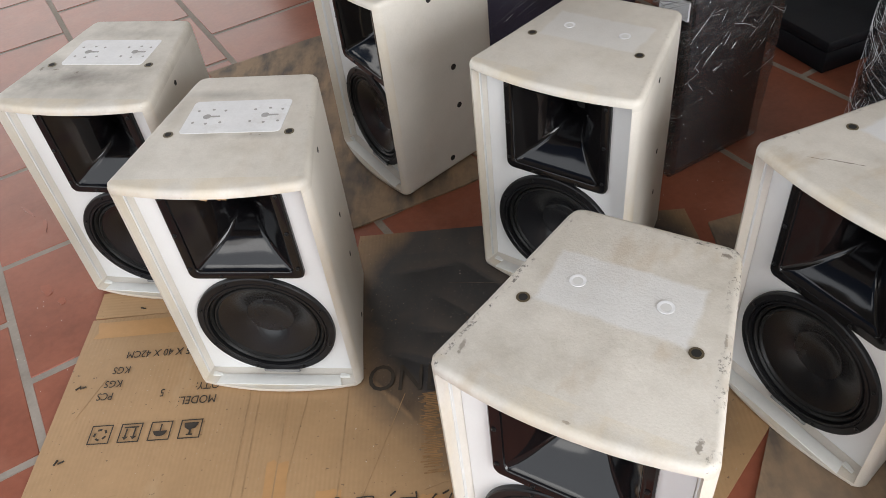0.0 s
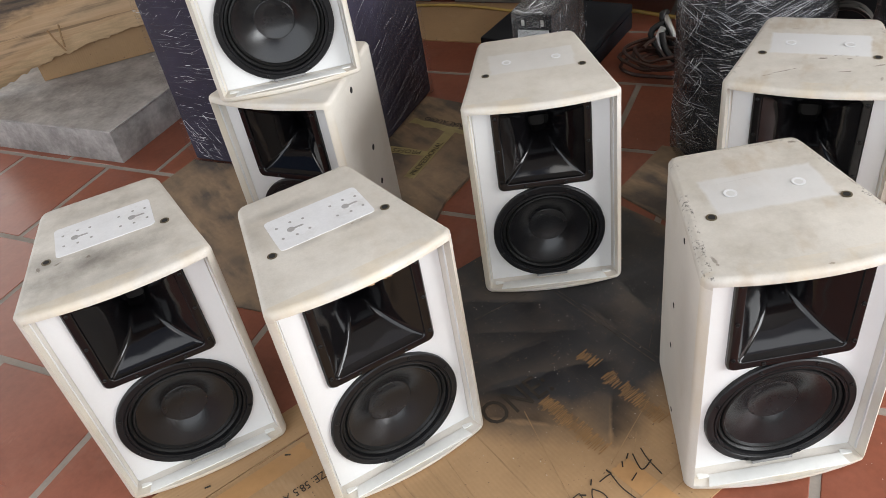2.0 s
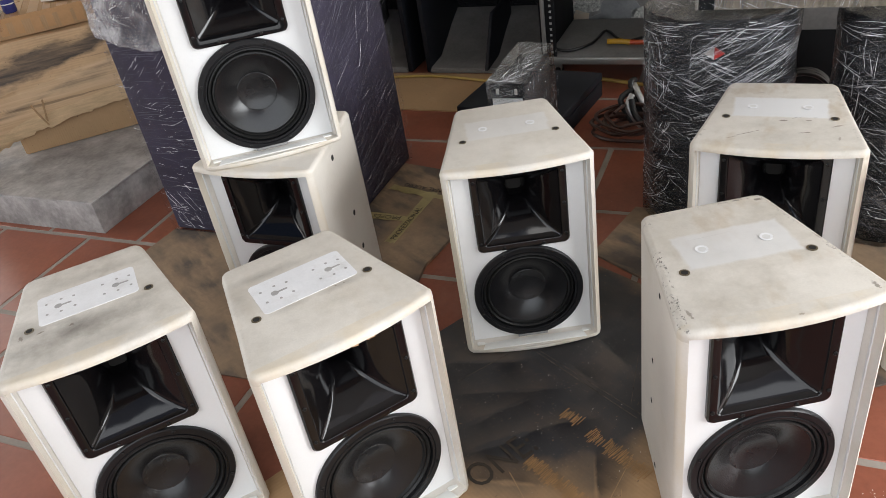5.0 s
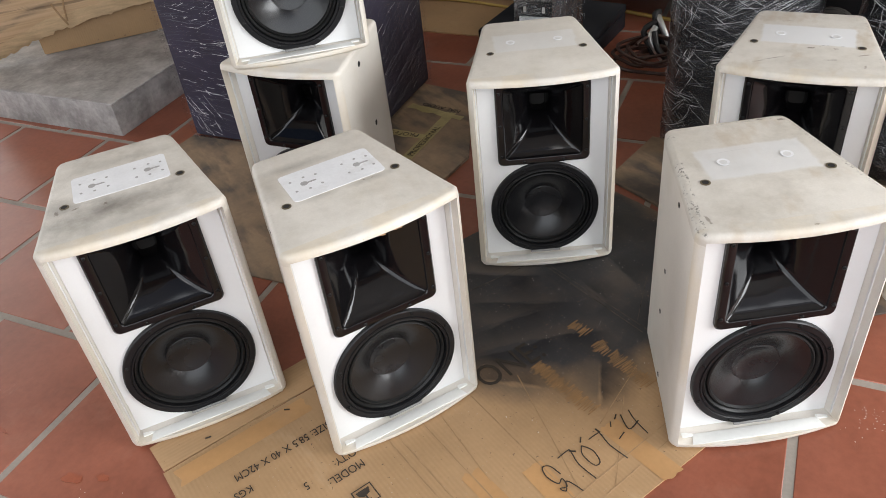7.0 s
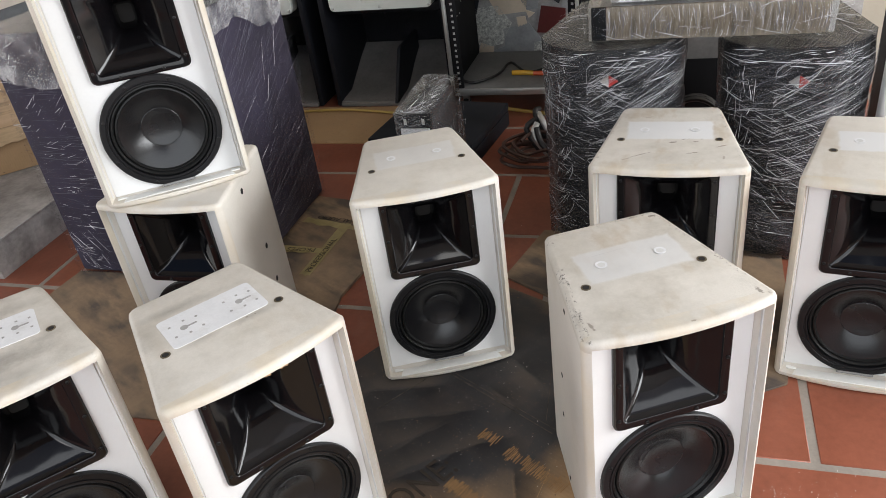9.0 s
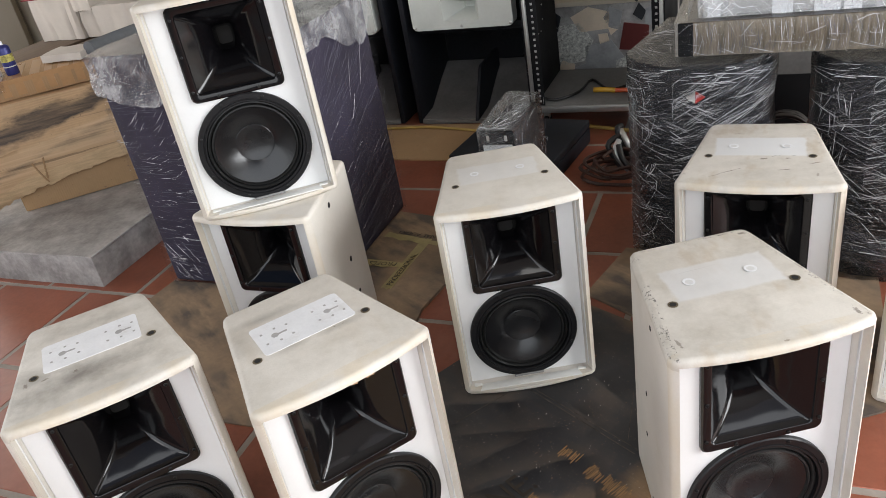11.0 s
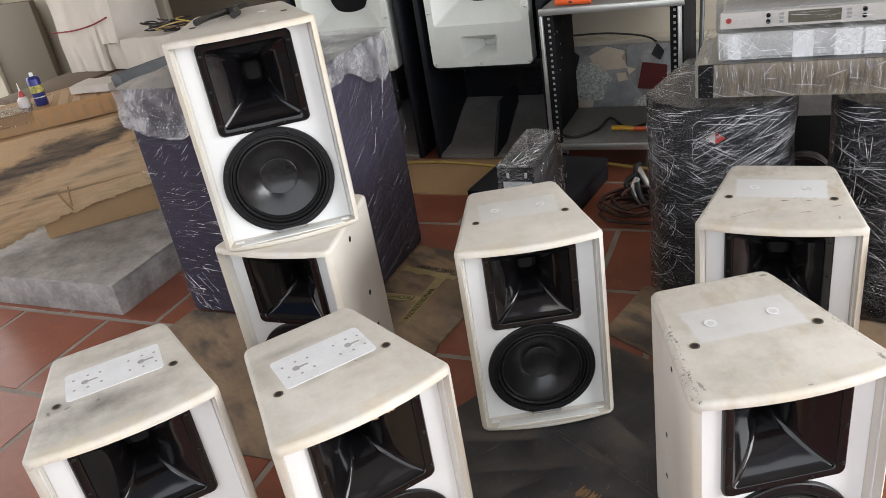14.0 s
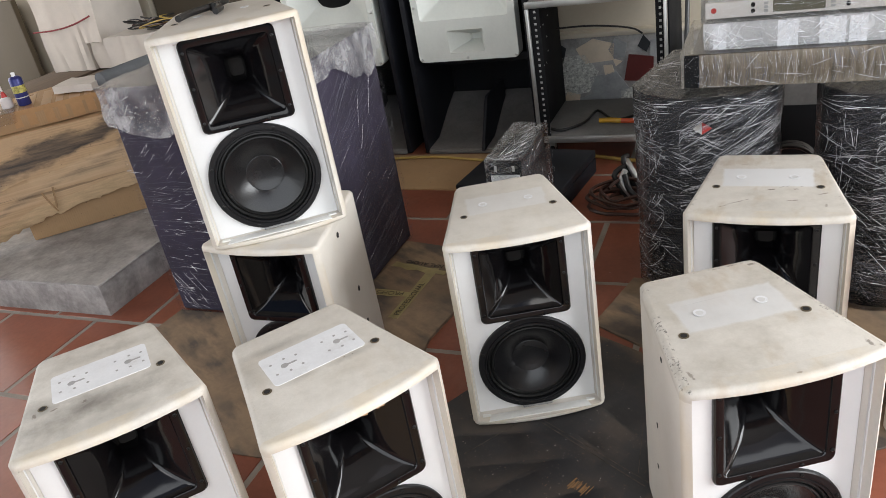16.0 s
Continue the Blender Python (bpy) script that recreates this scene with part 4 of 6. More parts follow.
def torn_tape(x, y, length, width, turn):
    """What is left of an old tape: ragged slivers across its run."""
    rt = random.Random(int(1000 * (x + 2 * y)))
    q = bmesh.new()
    u = -length / 2
    while u < length / 2:
        w = rt.uniform(0.0008, 0.003)
        if rt.random() < 0.95:
            v0, v1 = -width / 2 * rt.uniform(0.3, 1.0), width / 2 * rt.uniform(0.3, 1.0)
            sl = rt.uniform(-0.0012, 0.0012)
            merge(q, prism([(u, v0), (u + w, v0 + sl), (u + w + sl, v1), (u + sl, v1 - sl)], 0, 0.0003))
        u += w + rt.uniform(0.0003, 0.0024)
    LAID.append(1)
    part("torn_tape", q, M_OLDTAPE, main_card, "torn remains of brown tape", pose(x, y, 0.0044 + 0.00012 * len(LAID), 0, 0, turn), smooth=False)["kind"] = "stuff"


tape(-0.60, 1.345, 0.29, 0.045, 1)
tape(-0.295, 0.86, 0.27, 0.04, 92)
tape(-0.205, 0.83, 0.20, 0.045, 88)
tape(-0.02, 0.83, 0.16, 0.045, 93)
torn_tape(-0.024, 1.035, 0.17, 0.045, 93)
tape(-0.60, 0.82, 0.30, 0.045, 3)
torn_tape(0.1135, 1.005, 0.16, 0.045, 90)
torn_tape(0.12, 1.137, 0.045, 0.040, 95)
torn_tape(0.44, 1.47, 0.05, 0.030, 70)
torn_tape(0.40, 1.34, 0.04, 0.026, 95)
for x, y, ln, turn in ((-0.375, 0.96, 0.46, 90.5), (-0.355, 0.96, 0.46, 90.5), (-0.30, 0.975, 0.48, 90), (-0.185, 1.0, 0.5, 89), (-0.35, 0.822, 0.84, 2.5)):
    part("crease", box(-ln / 2, ln / 2, -0.0012, 0.0012, 0, 0.0006, 0), M_CREASE, main_card, at=pose(x, y, 0.0044, 0, 0, turn))

tape(-0.52, 0.80, 0.16, 0.03, 40)
tape(-0.40, 0.83, 0.10, 0.09, 88)
for x, y, ln, turn, w in ((-0.56, 1.38, 0.36, 2, 0.0022), (-0.10, 0.80, 0.34, 4, 0.002), (-0.03, 0.87, 0.22, 40, 0.0013), (-0.12, 0.98, 0.30, 72, 0.0012), (-0.66, 0.93, 0.16, 12, 0.001), (-0.70, 1.16, 0.10, 70, 0.001), (-0.27, 1.05, 0.2, 84, 0.001), (0.05, 0.95, 0.18, 20, 0.0012), (0.213, 1.20, 0.32, 90.5, 0.0016), (0.224, 1.20, 0.33, 91.5, 0.0012), (0.11, 1.395, 0.19, -6, 0.0012), (0.30, 1.12, 0.16, 35, 0.0010)):
    part("crease", box(-ln / 2, ln / 2, -w / 2, w / 2, 0, 0.0005, 0), M_CREASE if y < 1.0 or x < -0.1 or y > 1.37 and x < 0 else M_DARKCREASE, main_card, at=pose(x, y, 0.0044, 0, 0, turn))
rst = random.Random(4)
for x, y in ((-0.735, 1.19), (-0.725, 1.19), (-0.72, 1.02), (-0.71, 1.02), (-0.73, 0.90), (-0.72, 0.90), (-0.66, 1.40), (-0.50, 1.36), (-0.12, 0.905), (-0.09, 0.915), (-0.05, 0.91), (-0.02, 0.905), (0.0, 0.912)):
    part("staple_mark", box(-0.006, 0.006, -0.0012, 0.0012, 0, 0.0021, 0), M_INK, main_card, at=pose(x, y, 0.0044, 0, 0, rst.uniform(0, 180)))

FLAT = 0.0065


def printed(body, x, y, size, turn=180, parent=None):
    return lettering(body, size, pose(x, y, FLAT, 0, 0, turn) @ Matrix.Diagonal((0.8, 1, 1, 1)), M_INK, parent or main_card)


printed("SIZE: 58.5 X 40 X 42CM", -0.448, 1.276, 0.026)
printed("KGS", -0.638, 1.236, 0.025)
printed("KGS", -0.645, 1.202, 0.025)
printed("PCS", -0.655, 1.172, 0.025)
printed("5", -0.55, 1.172, 0.026)
printed("Q'TY:", -0.442, 1.182, 0.025)
printed("MODEL:", -0.442, 1.150, 0.027)
printed("N.:", -0.440, 1.239, 0.022)
printed("ONE:", -0.150, 1.132, 0.088, -3)


def handwriting(x, y, turn, size):
    """Marker strokes of the number written on the carton."""
    strokes = [
        [(0.30, 0.55), (0.22, 0.92), (0.02, 1.0), (-0.06, 0.7), (0.06, 0.35), (0.24, 0.42), (0.20, 0.15), (0.0, 0.2), (0.10, 0.05), (0.30, 0.28), (0.46, -0.2)],
        [(0.55, 1.0), (0.95, 1.05), (0.98, 0.95), (0.90, 0.5), (0.98, -0.1)],
        [(1.35, 0.95), (1.18, 0.7), (1.22, 0.25), (1.42, 0.25), (1.50, 0.65), (1.35, 0.95)],
        [(1.65, 1.0), (2.0, 1.02), (2.04, 0.95), (2.0, 0.5), (2.10, -0.1)],
        [(2.35, 0.52), (2.62, 0.62)],
        [(2.95, 1.15), (2.80, 0.62), (3.22, 0.70)],
        [(3.25, 1.15), (3.15, 0.75), (3.12, 0.2)],
    ]
    q = bmesh.new()
    for st in strokes:
        merge(q, tube([(px * size, py * size, 0.0) for px, py in st], 0.0013, 6, 5))
    bmesh.ops.scale(q, vec=(1, 1, 0.25), verts=q.verts)
    part("handwritten_number", q, M_INK, main_card, at=pose(x, y, FLAT, 0, 0, turn))


handwriting(-0.195, 0.845, -4, 0.068)


def icon(x, y, kind):
    """A printed care mark: a square frame with a plain sign in it."""
    q = bmesh.new()
    s, w = 0.021, 0.0024
    rings = [[q.verts.new((k * i, k * j, 0.0004)) for i, j in ((-1, -1), (1, -1), (1, 1), (-1, 1))] for k in (s, s - w)]
    for i in range(4):
        q.faces.new((rings[0][i], rings[0][(i + 1) % 4], rings[1][(i + 1) % 4], rings[1][i]))
    mark = part("printed_mark", q, M_INK, main_card, at=pose(x, y, FLAT, 0, 0, 180), smooth=False)

    def stroke(bm, m=None):
        part("printed_stroke", bm, M_INK, mark, at=m, smooth=False)

    if kind == 0:
        for i in range(5):
            t = radians(72 * i)
            stroke(box(-0.004, 0.004, -0.002, 0.002, 0, 0.0005, 0), pose(0.011 * math.cos(t), 0.011 * math.sin(t), 0, 0, 0, math.degrees(t) + 80))
    elif kind == 1:
        for dx in (-0.008, 0.008):
            stroke(prism([(-0.0015, -0.010), (0.0015, -0.010), (0.0015, 0.008), (0.006, 0.008), (0, 0.015), (-0.006, 0.008), (-0.0015, 0.008)], 0, 0.0005), pose(dx, 0, 0))
        stroke(box(-0.014, 0.014, -0.014, -0.011, 0, 0.0005, 0))
    elif kind == 2:
        stroke(prism([(0.013 * math.cos(radians(t)), 0.012 * math.sin(radians(t))) for t in range(0, 181, 15)], 0, 0.0005))
        stroke(box(-0.0012, 0.0012, -0.015, -0.0002, 0, 0.0005, 0))
    else:
        stroke(prism([(-0.014, -0.014), (0.014, -0.014), (0.012, -0.004), (0.004, 0.002), (-0.010, -0.002)], 0, 0.0005))
        stroke(prism([(-0.0016, 0.001), (0.0016, 0.001), (0.0016, 0.011), (0.006, 0.011), (0.006, 0.0135), (-0.006, 0.0135), (-0.006, 0.011), (-0.0016, 0.011)], 0, 0.0005))


for i, x in enumerate((-0.672, -0.614, -0.556, -0.498)):
    icon(x + 0.02, 1.074, i)
# yellow tape and its words on the trampled carton
tape(*rp(1.40, 1.600), 0.31, 0.036, 31 - 4, 0.0102, M_YTAPE, prof)
tape(*rp(1.545, 1.645), 0.036, 0.22, 31 - 12, 0.0105, M_YTAPE, prof)
tape(*rp(1.382, 1.680), 0.036, 0.17, 31 - 2, 0.0105, M_YTAPE, prof)
OVER = 0.0108 + 0.00012 * len(LAID)
lettering("PROFES", 0.030, room(1.394, 1.632, OVER, 90), M_INK, prof)
lettering("PROFESSIONAL", 0.028, room(1.262, 1.598, OVER, -4), M_INK, prof)
lettering("NAL AUDIO", 0.028, room(1.572, 1.560, OVER, 80), M_INK, prof)

# ---- wrapped things and the rest of the room ----


def film_shell(x0, x1, y0, y1, z0, z1, material, puff=0.008, seed=0.0, cuts=14, radius=0.02):
    """A loose wrap of film over a box: an uneven skin a little larger than what it covers."""
    q = box(x0, x1, y0, y1, z0, z1, 0)
    bmesh.ops.subdivide_edges(q, edges=q.edges[:], cuts=cuts, use_grid_fill=True)
    c = Vector(((x0 + x1) / 2, (y0 + y1) / 2, (z0 + z1) / 2))
    q.normal_update()
    for v in q.verts:
        p = v.co * 9 + Vector((seed, seed * 2, 0))
        off = noise.noise(p) * puff + noise.noise(p * 3.1) * puff * 0.5
        away = (v.co - c).normalized()
        v.co += away * (off + puff * 0.8)
        if v.co.z < z0 + 0.012:
            v.co.z = max(v.co.z, z0 + 0.001)
    return q


def crumpled_cap(x0, x1, y0, y1, z0, z1, seed):
    """Loose film gathered over the top of a cabinet: its lower edge hangs unevenly."""
    q = film_shell(x0, x1, y0, y1, z0, z1, None, 0.013, seed, 22)
    bmesh.ops.delete(q, geom=[f for f in q.faces if f.normal.z < -0.6 and f.calc_center_median().z < z0 + 0.03], context="FACES")
    for v in q.verts:
        low = max(0.0, 1 - (v.co.z - z0) / (z1 - z0))
        p = Vector((v.co.x * 6 + seed, v.co.y * 6, 0))
        v.co.z += low * (0.07 * noise.noise(p) + 0.03 * noise.noise(p * 3) + 0.06 * max(0.0, (y1 - v.co.y) / (y1 - y0) - 0.25))
    return q


def folds(surface, families, seed, material, parent, rise=0.0035):
    """Pulled folds of film, glints put in as pale colour: thin raised ridges that run over surface(u, v) -> place,
    outward way.
    A family: count, range of u, range of v, range of slopes in degrees, range of lengths, widest half width."""
    rf = random.Random(seed)
    verts, faces = [], []
    for count, us, vs, slopes, lengths, half in families:
        for _ in range(int(1.25 * count)):
            u, v = rf.uniform(*us), rf.uniform(*vs)
            t, ln = radians(slopes[0] + (slopes[1] - slopes[0]) * (v - vs[0]) / (vs[1] - vs[0]) + rf.gauss(0, 0.12 * abs(slopes[1] - slopes[0]) + 2)), lengths[0] + (lengths[1] - lengths[0]) * rf.random() ** 2
            bend, h = rf.uniform(-0.10, 0.10), half * rf.uniform(0.14, 0.42) * (1.0 if rf.random() < 0.93 else 2.2)
            n, base = 7, len(verts)
            for i in range(n):
                s = i / (n - 1) - 0.5
                du, dv = ln * (s * math.cos(t) - bend * s * s * math.sin(t)), ln * (s * math.sin(t) + bend * s * s * math.cos(t))
                uu, vv = min(max(u + du, us[0]), us[1]), min(max(v + dv, vs[0]), vs[1])
                c, out = surface(uu, vv)
                c1, _ = surface(uu - math.sin(t) * 0.001, vv + math.cos(t) * 0.001)
                side = (c1 - c).normalized()
                w = h * (1 - (2 * s) ** 2) * rf.uniform(0.6, 1.0) + 0.0001
                verts += [c + out * rise - side * w, c + out * (rise + 0.9 * w), c + out * rise + side * w]
                if i:
                    k = base + 3 * i
                    faces += [(k - 3, k, k + 1, k - 2), (k - 2, k + 1, k + 2, k - 1)]
    me = bpy.data.meshes.new("film_folds")
    me.from_pydata([tuple(q) for q in verts], [], faces)
    me.materials.append(material)
    part("film_folds", me, None, parent, "pulled film folds, their glints put in as white or grey colour")["kind"] = "stuff"


def flat(origin, across, up, out):
    o, a, b, c = Vector(origin), Vector(across), Vector(up), Vector(out)
    return lambda u, v: (o + a * u + b * v, c)


# violet carpeted cabinet wrapped in film
vb = thing("wrapped_cabinet", ROOM, "tall dark violet cabinet wrapped in clear stretch film", "cabinet")
part("cabinet_body", box(1.215, 1.785, 1.775, 2.400, 0.006, 0.785, 0.012, 3), M_PURPLE, vb)
part("film_wrap", film_shell(1.211, 1.789, 1.771, 2.404, 0.006, 0.788, M_FILM, 0.007, 1.7), M_FILM_DARK, vb, "clear stretch film pulled tight over the cloth")
part("film_top", crumpled_cap(1.206, 1.794, 1.766, 2.409, 0.66, 0.792, 4.4), M_FILM_DENSE, vb, "crumpled whitish film gathered round the top")

front = flat((1.203, 2.400, 0.006), (0, -1, 0), (0, 0, 1), (-1, 0, 0))
# glints on the violet cabinet's film, drawn as white and grey ridges
folds(front, [(60, (0.0, 0.60), (0.05, 0.66), (-14, 6), (0.02, 0.09), 0.0011), (26, (0.0, 0.30), (0.40, 0.66), (20, 50), (0.02, 0.06), 0.0012), (14, (0.06, 0.30), (0.30, 0.36), (-8, 4), (0.02, 0.05), 0.0016), (16, (0.06, 0.35), (0.16, 0.22), (-10, 0), (0.03, 0.12), 0.0012)], 5, M_GLINT, vb)
folds(front, [(120, (0.0, 0.60), (0.02, 0.68), (-12, 8), (0.08, 0.35), 0.0009)], 6, M_FAINT_GLINT, vb, 0.0025)
folds(front, [(12, (0.03, 0.17), (0.02, 0.19), (-72, -40), (0.02, 0.10), 0.0016), (10, (0.05, 0.14), (0.02, 0.17), (-20, 30), (0.01, 0.04), 0.0018)], 7, M_GLINT, vb, 0.006)
side = flat((1.215, 1.763, 0.006), (1, 0, 0), (0, 0, 1), (0, -1, 0))
folds(side, [(150, (0.0, 0.57), (0.04, 0.74), (16, 34), (0.06, 0.30), 0.0008)], 8, M_FAINT_GLINT, vb, 0.0025)
folds(side, [(10, (0.0, 0.57), (0.04, 0.74), (14, 36), (0.03, 0.12), 0.0007), (3, (0.05, 0.5), (0.45, 0.74), (60, 80), (0.08, 0.2), 0.0014)], 9, M_GLINT, vb)

cap = flat((1.186, 2.41, 0.64), (0, -1, 0), (0, 0, 1), (-1, 0, 0))
# bright glints of the gathered film, coloured white
folds(cap, [(26, (0.02, 0.60), (0.05, 0.14), (-30, 20), (0.01, 0.06), 0.0013), (14, (0.02, 0.60), (0.05, 0.14), (40, 85), (0.01, 0.04), 0.0013)], 10, M_GLINT, vb, 0.004)

# amplifier standing on its side, wrapped in film
am = thing("rack_amplifier", room(0, 0.015, 0), "rack amplifier standing on its side in clear film", "amplifier")
part("case", box(1.375, 1.625, 1.168, 1.254, 0.003, 0.460, 0.004), M_DARKBOX, am)
fp = part("front_plate", box(1.362, 1.374, 1.164, 1.258, 0.003, 0.475, 0.002), M_RACK, am)
part("rack_ear", box(1.357, 1.361, 1.164, 1.258, 0.441, 0.475, 0.001), M_RACK, am, "black rack ear with two slots")
for b in (1.185, 1.236):
    part("slot_mark", box(1.355, 1.3565, b - 0.004, b + 0.004, 0.451, 0.467, 0.0005, 1), M_STEEL, am)
part("paper_label", box(1.3555, 1.3605, 1.170, 1.252, 0.398, 0.439, 0), M_PAPER, am)
part("film_wrap", film_shell(1.350, 1.640, 1.160, 1.262, 0.003, 0.481, M_FILM, 0.007, 8.8), M_FILM, am, "crumpled clear film")

# white ridges for the highlights of the amplifier's film
folds(flat((1.35, 1.154, 0.0), (1, 0, 0), (0, 0, 1), (0, -1, 0)), [(24, (0.0, 0.29), (0.20, 0.475), (20, 80), (0.02, 0.10), 0.0010), (12, (0.0, 0.29), (0.20, 0.475), (-60, 0), (0.02, 0.08), 0.0010)], 12, M_GLINT, am, 0.004)
folds(flat((1.35, 1.262, 0.483), (1, 0, 0), (0, -1, 0), (0, 0, 1)), [(40, (0.0, 0.29), (0.0, 0.10), (-70, 70), (0.02, 0.09), 0.0013)], 13, M_GLINT, am, 0.006)

# low black case behind it
lc = thing("low_case", room(1.985, 1.254, 0, -8), "low flat black case lying on the tiles", "case")
part("case_body", box(0, 0.40, 0, 0.43, 0.001, 0.062, 0.004), M_BLACKWOOD, lc)
part("lid", box(-0.001, 0.401, -0.001, 0.431, 0.0635, 0.095, 0.006), M_BLACKWOOD, lc)


# two wrapped plastic loudspeakers with steel grilles
def wrapped_speaker(b0, b1, top, seed, label):
    w, mid = b1 - b0, (b0 + b1) / 2
    sp = thing("wrapped_loudspeaker", room(1.5, mid, 0.003), label, "loudspeaker", "film-wrapped black loudspeakers")
    n = 12
    front = [(-0.045 * (1 - (-1 + 2 * i / n) ** 2) + 0.05 * abs(-1 + 2 * i / n) ** 6, (w / 2 - 0.012) * (-1 + 2 * i / n)) for i in range(n + 1)]
    outline = front[::-1] + [(0.08, -w / 2), (0.40, -w / 2 + 0.07), (0.40, w / 2 - 0.07), (0.08, w / 2)]
    part("case", prism([(x + 0.012, y * 0.985) for x, y in outline], 0, top - 0.012, 0.012, 2), M_BLACKWOOD, sp)
    q = bmesh.new()
    grille = []
    # steel grille: a bowed sheet with rows of holes as raised cells
    rows, cols = 46, 30
    for r in range(rows):
        for c in range(cols):
            u = -0.93 + 1.86 * (c + 0.5 * (r % 2)) / cols
            x = -0.045 * (1 - u * u) + 0.05 * abs(u) ** 6 + 0.0095
            y, z = (w / 2 - 0.012) * u, 0.035 + (top - 0.075) * r / rows
            vs = [q.verts.new((x, y + 0.0048 * math.cos(radians(a)), z + 0.0048 * math.sin(radians(a)))) for a in range(30, 390, 60)]
            q.faces.new(vs)
    part("grille_cells", q, M_MESH, sp, "black steel grille", smooth=False)["kind"] = "stuff"
    part("badge", merge(prism([(-0.030, 0), (0, -0.020), (0.0, 0.020)], 0, 0.004), bmesh.new()), M_RED, sp, "red half of a diamond badge", pose(-0.048, 0, top - 0.08) @ pose(0, 0, 0, 90, 0, -90) @ Matrix.Diagonal((-0.78, 0.78, 1, 1)), smooth=False)
    part("badge", prism([(0.001, -0.020), (0.030, 0), (0.001, 0.020)], 0, 0.004), M_STEEL, sp, "silver half of a diamond badge", pose(-0.048, 0, top - 0.08) @ pose(0, 0, 0, 90, 0, -90) @ Matrix.Diagonal((-0.78, 0.78, 1, 1)), smooth=False)
    skin = prism([(x - 0.006, y * 1.02) for x, y in outline], 0, top + 0.004, 0)
    bmesh.ops.subdivide_edges(skin, edges=[e for e in skin.edges if abs(e.verts[0].co.z - e.verts[1].co.z) > 0.1], cuts=22, use_grid_fill=True)
    for v in skin.verts:
        p = v.co * 11 + Vector((seed, 0, seed))
        k = noise.noise(p) * 0.008 + noise.noise(p * 2.7) * 0.004
        v.co += Vector((v.co.x - 0.2, v.co.y, 0)).normalized() * (k + 0.004)
        if v.co.z > top:
            v.co.z += 0.006 * noise.noise(p * 2)
    part("film_wrap", skin, M_FILM, sp, "clear stretch film with pale streaks painted in for glints")

    def bowed(u, v):
        k = max(-1.0, min(1.0, u / (w / 2)))
        return Vector((-0.045 * (1 - k * k) + 0.05 * abs(k) ** 6 - 0.013, -u * 1.01, v)), Vector((-1, -0.3 * k, 0)).normalized()

    e = w / 2
    # pale ridges that stand in for the glints on the wrapped grille
    folds(bowed, [(110, (-e * 0.3, e), (0.25, top - 0.02), (12, 38), (0.02, 0.22), 0.0008), (95, (-e, e), (0.06, top - 0.03), (-8, 12), (0.015, 0.12), 0.0008), (70, (-e, e * 0.3), (0.10, top - 0.08), (-48, -18), (0.015, 0.14), 0.0008), (60, (-e, -e * 0.55), (0.04, top - 0.04), (35, 100), (0.015, 0.08), 0.0013), (26, (-e, e), (top - 0.05, top), (-14, 14), (0.02, 0.10), 0.0016)], int(seed * 10), M_GLINT, sp)
    folds(bowed, [(110, (-e, e), (0.04, top - 0.02), (-20, 40), (0.06, 0.30), 0.0009), (50, (-e, e), (0.04, top - 0.02), (-60, -20), (0.04, 0.20), 0.0009)], int(seed * 10) + 1, M_FAINT_GLINT, sp, 0.0025)
    folds(lambda u, v: (Vector((0.02 + v, -u, top + 0.006)), Vector((0, 0, 1))), [(45, (-e + 0.02, e - 0.02), (0.0, 0.34), (-70, 70), (0.03, 0.14), 0.0016)], int(seed * 10) + 2, M_GLINT, sp, 0.004)
    return sp


wrapped_speaker(0.538, 0.900, 0.602, 2.2, "black loudspeaker in clear film carrying stacked units, beside a cable coil")
wrapped_speaker(0.095, 0.446, 0.590, 6.1, "black loudspeaker in clear film behind the white ones")

# units stacked across the two wrapped loudspeakers
u1 = thing("rack_unit", room(0, 0.03, 0), "brown-fronted rack unit wrapped in clear film", "audio unit", "stacked rack units")
part("case", box(1.53, 1.86, 0.190, 0.720, 0.615, 0.690, 0.004), M_GREYBOX, u1)
part("front_plate", box(1.518, 1.529, 0.180, 0.735, 0.612, 0.694, 0.003), M_BROWNFRONT, u1)
part("end_cap", box(1.512, 1.5175, 0.700, 0.737, 0.611, 0.695, 0.002), M_RACK, u1)
part("film_wrap", film_shell(1.508, 1.87, 0.172, 0.742, 0.612, 0.698, M_FILM, 0.004, 3.3), M_FILM_THIN, u1)
brown = flat((1.505, 0.742, 0.614), (0, -1, 0), (0, 0, 1), (-1, 0, 0))
# gloss lines of the unit's film, put in as white and grey ridges
folds(brown, [(70, (0.04, 0.56), (0.002, 0.08), (72, 108), (0.02, 0.075), 0.0006)], 31, M_GLINT, u1, 0.002)
folds(brown, [(130, (0.04, 0.56), (0.002, 0.08), (70, 110), (0.03, 0.08), 0.0010)], 32, M_FAINT_GLINT, u1, 0.0015)
folds(brown, [(16, (0.0, 0.56), (0.002, 0.08), (-30, 45), (0.02, 0.08), 0.0012)], 33, M_GLINT, u1, 0.003)
u2 = thing("rack_unit", room(0, 0.03, 0), "grey rack unit with white paper strips in film", "audio unit", "stacked rack units")
part("case", box(1.55, 1.88, 0.175, 0.680, 0.700, 0.763, 0.004), M_GREYBOX, u2)
for b0, b1 in ((0.638, 0.669), (0.475, 0.521), (0.373, 0.429), (0.328, 0.366)):
    part("paper_strip", box(1.543, 1.549, b0, b1, 0.6985, 0.760, 0), M_PAPER, u2)
